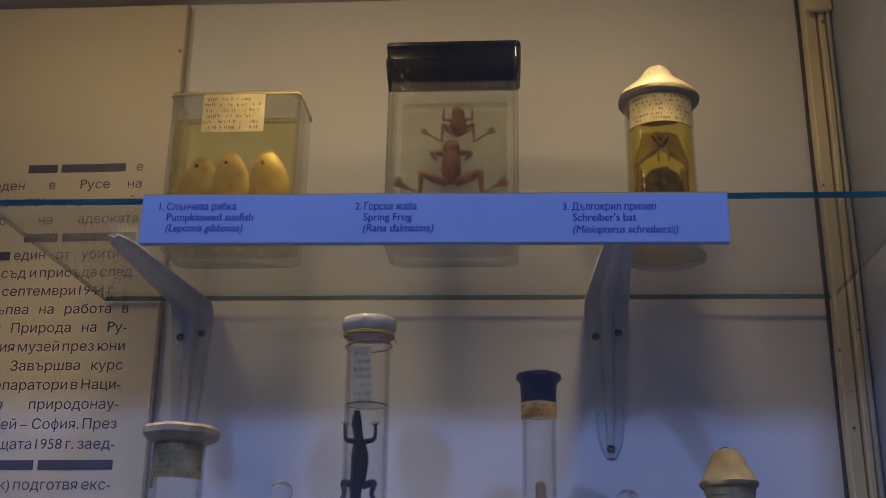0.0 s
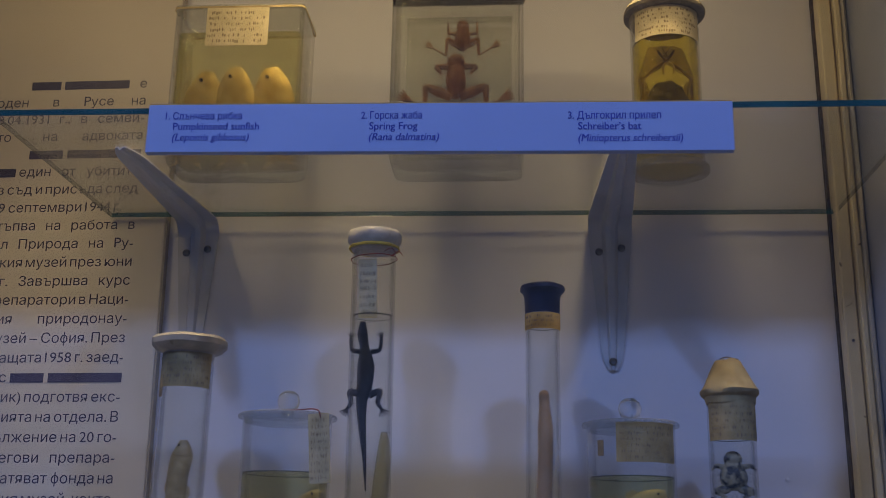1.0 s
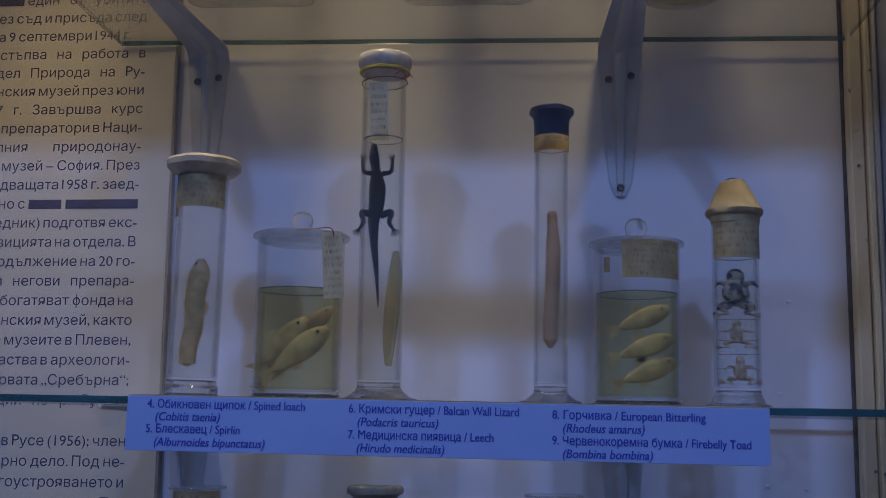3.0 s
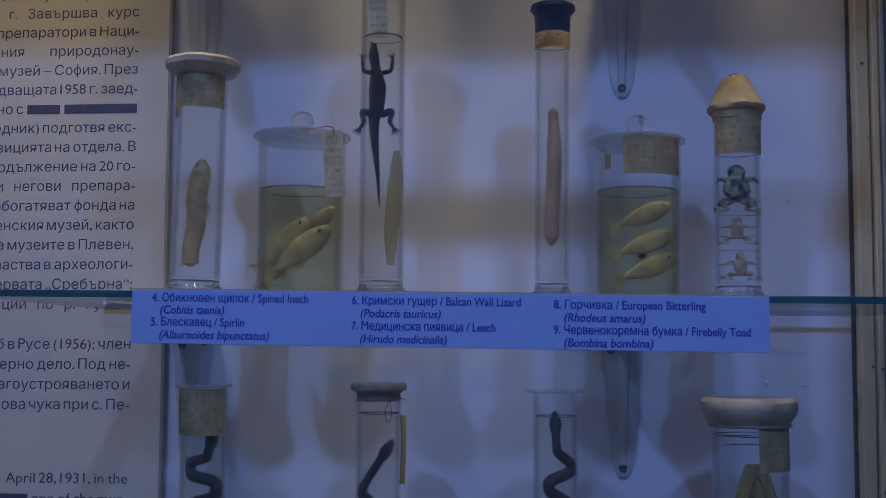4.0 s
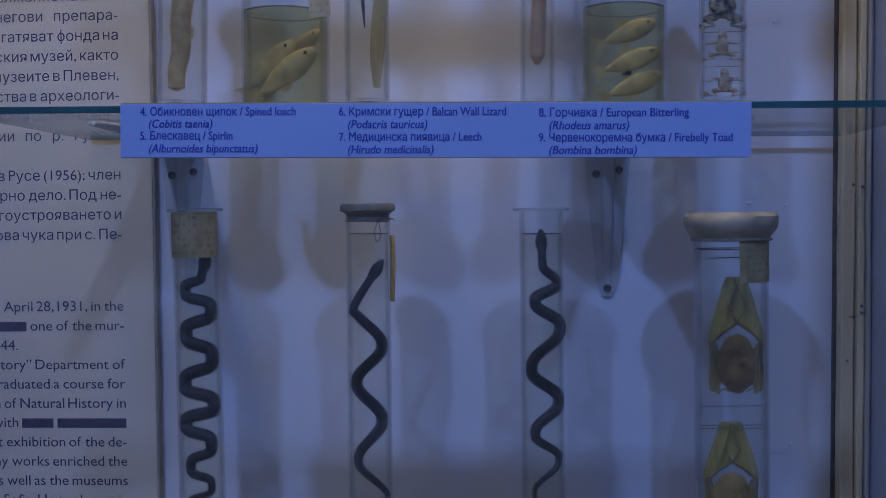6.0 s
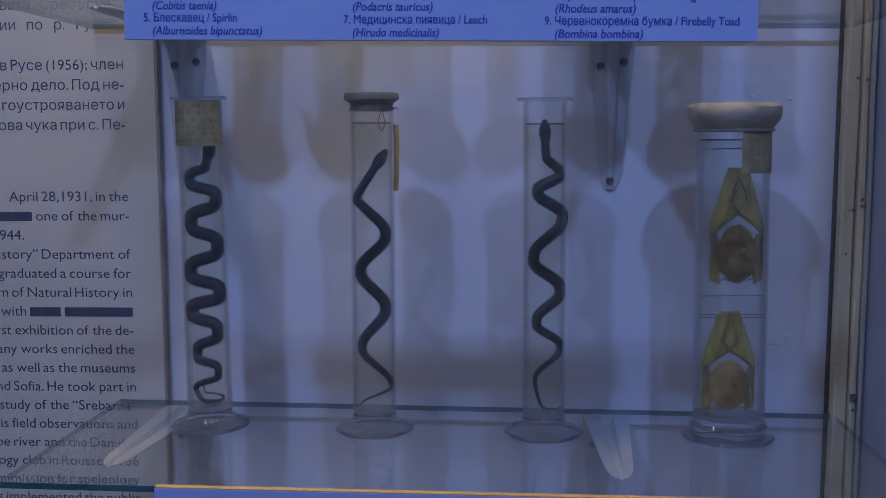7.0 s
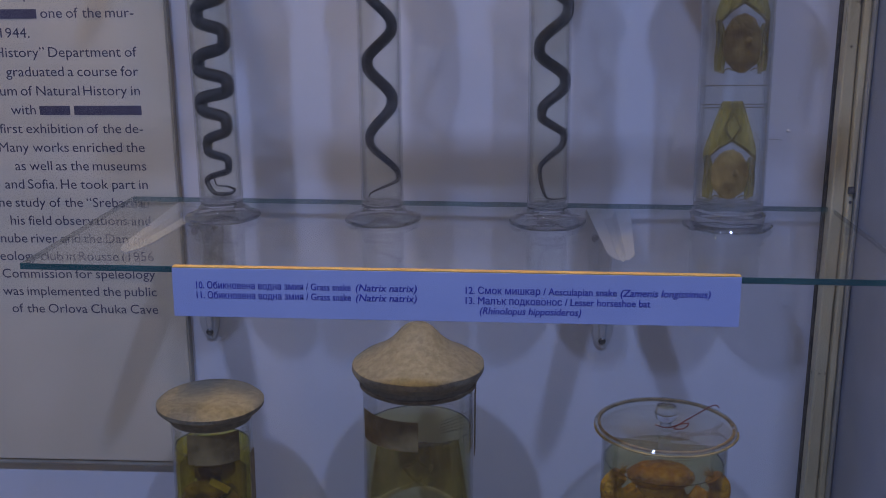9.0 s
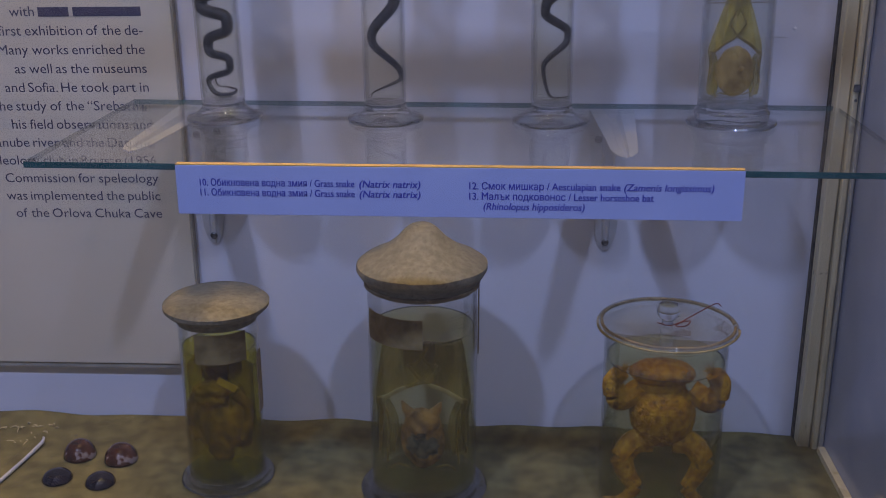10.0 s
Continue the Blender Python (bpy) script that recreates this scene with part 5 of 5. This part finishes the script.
melt(part("toad_specimen", frog(bmesh.new(), 0.0015, 0.037, 0.024, -0.004, (0.30, 0.17, 0.2), (-0.10, 0.26, 0.34), [(0.18, 0.08), (0.42, 0.12), (0.55, 0.0)], [(0.12, -0.36), (0.48, -0.34), (0.26, -0.60), (0.76, -0.48)]), M["toad_pale"], j, "small pale brown toad, legs spread"), 0.0005, 1)
bm = bmesh.new()
for z in (0.082, 0.063, 0.05, 0.037):
    tube(bm, [(-0.0185, -0.003, z), (0.0185, -0.003, z + 0.0006)], 0.0003, 5)
part("thread", bm, M["type"], j, "fine dark tying threads")

# shelf three: grass snakes and Aesculapian snake
j = jar("tall_tube_jar", -0.2275, 1.088, Z3, 0.0220, 0.322, "tall tube jar with glass cover, paper label and dark snake", 0.0385, 0.019, -1.2)
part("lid", lathe([(0, 0.3224), (0.0265, 0.3224), (0.0272, 0.3235), (0.0265, 0.325), (0, 0.325)], 44), M["frosted"], j, "glass cover disc")
fluid(j, 0.0196, 0.0235, 0.285, "straw", "faintly yellow preserving fluid")
round_label(j, 0.0224, -80, 80, 0.278, 0.3215, 6, 10)
part("snake_specimen", snake([(0.0085, 0.276), (0.0060, 0.262), (-0.0125, 0.246), (0.0140, 0.227), (-0.0127, 0.204), (0.0138, 0.180), (-0.0150, 0.155), (0.0146, 0.134), (-0.0150, 0.116),
    (0.0110, 0.096), (-0.0115, 0.073), (0.0102, 0.055), (-0.0140, 0.035)], 0.0064, 0.36, [(-0.006, 0, 0.0255), (0.008, 0.002, 0.0250), (0.0130, 0.004, 0.0285), (0.004, 0.006, 0.0315), (-0.005, 0.004, 0.0330), (-0.0075, 0.002, 0.0430)]), M["snake"], j, "dark snake coiled in tight waves")
j = jar("tall_tube_jar", -0.0630, 1.088, Z3, 0.0213, 0.321, "tall tube jar with pale stopper, paper tag and dark snake", 0.0385, 0.019, -0.5)
part("lid", lathe([(0, 0.312), (0.0200, 0.312), (0.0205, 0.319), (0.0235, 0.3215), (0.0262, 0.3225), (0.0268, 0.3265), (0.0255, 0.329), (0, 0.3283)], 44, 0.03), M["beige"], j, "pale sealed stopper")
fluid(j, 0.0189, 0.0235, 0.300, "alcohol", "clear preserving fluid")
ring(j, "thread", 0.0220, 0.3135, 0.0004, "type", "dark binding thread", 0.0008, 1)
part("thread", tube(bmesh.new(), curve_points([(0.0125, -0.019, 0.314), (0.009, -0.021, 0.302), (0.0115, -0.021, 0.293), (0.015, -0.020, 0.300), (0.0135, -0.019, 0.313), (0.024, -0.012, 0.315), (0.027, -0.011, 0.313)], 6), 0.0004, 5), M["thread"], j, "red thread loop")
part("tag", tube(bmesh.new(), curve_points([(0.0235, -0.006, 0.299), (0.0245, -0.006, 0.28), (0.0240, -0.006, 0.255), (0.0232, -0.006, 0.236)]), 0.0026, 4, 1.6), M["gold_paper"], j, "curled yellow paper tag")
part("snake_specimen", snake([(0.0062, 0.267), (-0.0155, 0.232), (0.0098, 0.193), (-0.0138, 0.158), (0.0092, 0.121), (-0.0130, 0.083), (0.0142, 0.044), (-0.0155, 0.0245)], 0.0057, 0.26), M["snake"], j, "dark snake hanging in long waves").location.x = 0.002
j = jar("tall_tube_jar", 0.1030, 1.088, Z3, 0.0207, 0.322, "tall tube jar with flat glass cover and dark snake", 0.0385, 0.019, -0.6)
part("lid", lathe([(0, 0.3224), (0.0262, 0.3224), (0.0270, 0.3235), (0.0262, 0.325), (0, 0.325)], 44), M["frosted"], j, "glass cover disc")
fluid(j, 0.0184, 0.0235, 0.300, "straw", "faintly yellow preserving fluid")
part("snake_specimen", snake([(-0.0020, 0.295), (-0.0010, 0.272), (0.0122, 0.253), (-0.0085, 0.237), (0.0150, 0.212), (-0.0122, 0.172), (0.0132, 0.141), (-0.0092, 0.110), (0.0130, 0.086), (-0.0105, 0.052)], 0.0057, 0.28,
    [(-0.007, 0, 0.034), (-0.002, 0, 0.0255), (0.008, 0, 0.0245), (0.0155, 0, 0.0262)]), M["snake"], j, "dark snake hanging in waves").location.x = 0.002

# shelf three: horseshoe bats
j = jar("tall_wide_jar", 0.2805, 1.088, Z3, 0.0343, 0.302, "large tube jar with cream rounded lid and two bats", 0.0440, 0.022, -0.7)
part("lid", lathe([(0, 0.297), (0.0360, 0.297), (0.0395, 0.302), (0.0425, 0.306), (0.0438, 0.311), (0.0432, 0.317), (0.040, 0.3205), (0, 0.3208)], 48, 0.02), M["bone_wax"], j, "rounded cream wax lid")
ring(j, "cord", 0.0362, 0.2955, 0.0014, "beige", "waxed cord seal", 0.0, 1)
fluid(j, 0.0318, 0.0265, 0.286, "alcohol", "clear preserving fluid")
round_label(j, 0.0347, 2, 68, 0.256, 0.298, 6, 12)
bat(j, 0.0045, 0.2045, 0.0262, 0.112)
bat(j, -0.0010, 0.0750, 0.0262, 0.098)
bm = bmesh.new()
for z, a, b in ((0.286, -0.030, 0.0), (0.278, -0.022, 0.006), (0.139, -0.030, 0.030), (0.121, -0.031, 0.031), (0.118, -0.031, 0.031)):
    tube(bm, [(a, -0.006, z), (b, -0.006, z + 0.0005)], 0.0005, 5)
part("thread", bm, M["type"], j, "dark tying threads")

# case floor: fruit bat of dark amber, large bat, toad
j = jar("floor_jar", -0.2460, 1.070, FLOOR + 0.001, 0.0420, 0.197, "round jar with pale disc lid, olive-yellow fluid and brown specimen", 0.0515, 0.012)
part("lid", lathe([(0, 0.190), (0.0425, 0.190), (0.044, 0.197), (0.052, 0.2005), (0.0558, 0.2045), (0.0562, 0.2085), (0.050, 0.2135), (0.03, 0.2175), (0, 0.219)], 48, 0.015), M["beige"], j, "pale slightly domed lid")
fluid(j, 0.0392, 0.0165, 0.160, "lime", "yellow preserving fluid")
round_label(j, 0.0424, -20, 56, 0.154, 0.187, 6, 13, "shaded_paper")
bm = bmesh.new()
ball(bm, (0.0, -0.004, 0.072), (0.032, 0.024, 0.046), 0, 28, 0.22)
ball(bm, (-0.005, -0.022, 0.116), (0.021, 0.012, 0.010), -6, 20, 0.35)
ball(bm, (-0.007, -0.024, 0.106), (0.017, 0.010, 0.007), 4, 16, 0.35)
ball(bm, (-0.002, -0.004, 0.142), (0.026, 0.018, 0.024), 0, 20, 0.35)
for e in (-1, 1):
    limb(bm, [(e * 0.02, -0.018, 0.11), (e * 0.032, -0.014, 0.09), (e * 0.026, -0.02, 0.055)], 0.007, 0.004)
melt(part("bat_specimen", roughen(bm, 0.0018, 170), M["dark_fur"], j, "brown furred preserved bat"), 0.0012, 2)
bm = bmesh.new()
for e in (-1, 1):
    sheet(bm, lambda u, v: (e * (0.014 + 0.022 * u), -0.022 + 0.020 * u + 0.003 * math.sin(6 * v), 0.026 + 0.118 * v + 0.008 * math.sin(4 * u)))
part("wing_membrane", bm, M["dark_wing"], j, "folded dark wings")
part("paper_slip", boxed(-0.011, 0.011, -0.0005, 0.0005, -0.004, 0.004), M["gold_paper"], j, "yellow paper slip").matrix_basis = pose(0.014, -0.03, 0.126, 0, 28, 0)
part("tag", boxed(0.0425, 0.0435, -0.012, 0.004, 0.085, 0.155), M["type"], j, "dark tag seen edge-on")

j = jar("floor_jar", -0.0255, 1.062, FLOOR + 0.001, 0.0570, 0.242, "large jar with cone-shaped stone-like lid and large bat", 0.0690, 0.016)
part("lid", lathe([(0, 0.236), (0.0575, 0.236), (0.0585, 0.246), (0.064, 0.249), (0.0675, 0.2545), (0.0672, 0.260), (0.058, 0.267), (0.040, 0.2755), (0.026, 0.286), (0.017, 0.296), (0.011, 0.3005), (0, 0.302)], 52, 0.02), M["beige"], j, "speckled cone-shaped lid")
fluid(j, 0.0542, 0.0205, 0.190, "yellowish", "pale straw fluid")
ring(j, "seal", 0.0582, 0.2395, 0.0022, "type", "dark sealing compound", 0.0, 1)
round_label(j, 0.0574, -66, 5, 0.187, 0.2185, 6, 14, "shaded_paper")
bat(j, 0.0, 0.100, 0.0520, 0.150, "grey_brown_fur", "dark_wing", True, (0.46, 0.23), "bone_pale", 0.30, 0.80)
part("paper_slip", sheet(bmesh.new(), lambda u, v: (-0.018 + 0.034 * u + (0.5 - u) * 0.006 * v, -0.036 + 0.003 * math.sin(3 * u), 0.186 - 0.052 * v * (1 - 0.12 * u)), 6, 4, 0.0004), M["dark_wing"], j, "brown soaked paper slip hanging in the fluid")
part("tag", boxed(0.0580, 0.0592, -0.014, 0.006, 0.165, 0.232), M["type"], j, "dark tag seen edge-on")
bm = bmesh.new()
for k in range(5):
    tube(bm, [(0.026, -0.049, 0.216 - 0.003 * k), (0.05, -0.028, 0.218 - 0.004 * k)], 0.0003, 5)
part("thread", bm, M["type"], j, "fine dark threads")

j = jar("floor_jar", 0.2265, 1.055, FLOOR + 0.001, 0.0630, 0.196, "large open-looking jar with flat knobbed lid and ochre toad", 0.0, 0.0, 0.0, 0.003)
lid = part("lid", lathe([(0, 0.1965), (0.062, 0.1965), (0.0705, 0.1985), (0.0715, 0.2015), (0.0695, 0.204), (0.0660, 0.2015), (0.006, 0.2015), (0, 0.2015)], 56), M["cover"], j, "flat clear glass lid")
ring(lid, "seal", 0.0672, 0.2022, 0.0017, "type", "brown sealing grease", 0.0, 1)
ring(lid, "rim", 0.0712, 0.1995, 0.0013, "paper", "yellowed lid edge", 0.0, 1)
part("knob", lathe([(0, 0.2017), (0.006, 0.2017), (0.0055, 0.205), (0.0105, 0.210), (0.012, 0.216), (0.0095, 0.2225), (0, 0.2255)], 28), M["knob"], lid, "round clear glass knob")
part("thread", tube(bmesh.new(), curve_points([(-0.012, -0.010, 0.206), (0.0, -0.0135, 0.2045), (0.012, -0.006, 0.205), (0.022, -0.004, 0.206), (0.016, -0.014, 0.2045), (0.006, -0.015, 0.205), (0.018, -0.002, 0.207), (0.032, 0.010, 0.210), (0.052, 0.026, 0.214), (0.058, 0.026, 0.211)], 6), 0.0006, 6), M["thread"], j, "dark red thread tied to the knob")
fluid(j, 0.0600, 0.0045, 0.163, "yellowish", "pale yellow preserving fluid")
bm = bmesh.new()
ball(bm, (-0.001, -0.012, 0.106), (0.034, 0.026, 0.036), 0, 48, 0.05)
ball(bm, (-0.003, -0.008, 0.150), (0.034, 0.022, 0.014), 0, 32, 0.06)
ball(bm, (-0.003, -0.012, 0.137), (0.024, 0.017, 0.012), 0, 24, 0.06)
for e in (-1, 1):
    ball(bm, (e * 0.020 - 0.003, -0.020, 0.155), (0.007, 0.006, 0.006), 0, 14)
    limb(bm, [(e * 0.026, -0.014, 0.134), (e * 0.044, -0.020, 0.124), (e * 0.052, -0.022, 0.131)], 0.0125, 0.0125)
    limb(bm, [(e * 0.052, -0.022, 0.131), (e * 0.054, -0.022, 0.146), (e * 0.046, -0.024, 0.158)], 0.0120, 0.0095)
    toes(bm, (e * 0.047, -0.025, 0.158), math.pi / 2 + e * 0.8, 0.013, 4, 1.0)
    limb(bm, [(e * 0.012, -0.014, 0.076), (e * 0.030, -0.018, 0.074), (e * 0.043, -0.024, 0.058)], 0.0150, 0.0125)
    limb(bm, [(e * 0.043, -0.024, 0.060), (e * 0.036, -0.026, 0.042), (e * 0.026, -0.028, 0.028)], 0.0120, 0.0085)
    limb(bm, [(e * 0.026, -0.028, 0.028), (e * 0.034, -0.030, 0.018), (e * 0.044, -0.030, 0.010)], 0.0080, 0.0055)
    toes(bm, (e * 0.040, -0.030, 0.014), -math.pi / 2 + e * 1.0, 0.020, 5, 1.3)
rng = random.Random(11)
for k in range(170):
    a, q = rng.uniform(0.25, math.pi - 0.25), rng.uniform(-0.95, 0.95)
    c = math.sqrt(1 - q * q)
    ball(bm, (-0.001 + 0.034 * c * math.cos(a), -0.012 - 0.0258 * c * math.sin(a), 0.106 + 0.036 * q), (rng.uniform(0.0008, 0.0017),) * 3, 0, 6)
melt(part("toad_specimen", roughen(bm, 0.0008, 300), M["ochre"], j, "ochre warty toad with bent limbs"), 0.0009, 1)

# ---- loose things on the case floor ----
for x, y, r, h, m, label in ((-0.430, 1.104, 0.0185, 0.019, "dome", "glossy brown mottled glass dome on the cloth"), (-0.379, 1.098, 0.0190, 0.019, "dome", "glossy brown mottled glass dome on the cloth"),
                             (-0.435, 1.050, 0.0165, 0.011, "dome_dark", "small glossy black glass dome on the cloth"), (-0.384, 1.045, 0.0165, 0.011, "dome_dark", "small glossy black glass dome on the cloth")):
    ob = part("glass_dome", lathe([(0, 0), (r, 0), (r * 1.02, 0.0012)] + [(r * math.cos(radians(a)), 0.001 + h * math.sin(radians(a))) for a in (10, 25, 40, 55, 70, 82)] + [(0, 0.001 + h)], 32), M[m])
    ob.location = (x, y, FLOOR + 0.001)
    tagged(ob, label, "glass dome", "glass domes")
rod = thing("metal_tool", -0.488, 1.07, FLOOR + 0.0035, "thin bent steel tool lying on the cloth", "tool")
part("shaft", tube(bmesh.new(), curve_points([(-0.012, -0.10, 0), (-0.008, -0.04, 0), (0.0, 0.02, 0), (0.004, 0.055, 0.001)]), 0.0021, 8), M["steel"], rod)
part("tip", tube(bmesh.new(), curve_points([(0.004, 0.055, 0.001), (0.0035, 0.062, 0.003), (0.0005, 0.066, 0.002)]), [0.0021 - 0.00008 * i for i in range(17)], 8), M["steel"], rod)
rng = random.Random(5)
bm = bmesh.new()
for i in range(46):
    x, y, a, l = rng.uniform(-0.60, -0.487), rng.uniform(1.125, 1.175), rng.uniform(0, 6.3), rng.uniform(0.003, 0.010)
    tube(bm, [(x, y, 0.0008), (x + l * math.cos(a) * 0.5, y + l * math.sin(a) * 0.5, 0.0015), (x + l * math.cos(a), y + l * math.sin(a), 0.0008)], [0.0004, 0.0008, 0.0003], 5)
    if i % 4 == 0:
        ball(bm, (x, y, 0.0022), (0.0015,) * 3, 0, 6)
crumbs = part("pale_fragments", bm, M["tag"])
crumbs.location = (0, 0, FLOOR + 0.001)
tagged(crumbs, "tiny pale bone fragments scattered on the cloth", "fragments", kind="stuff")
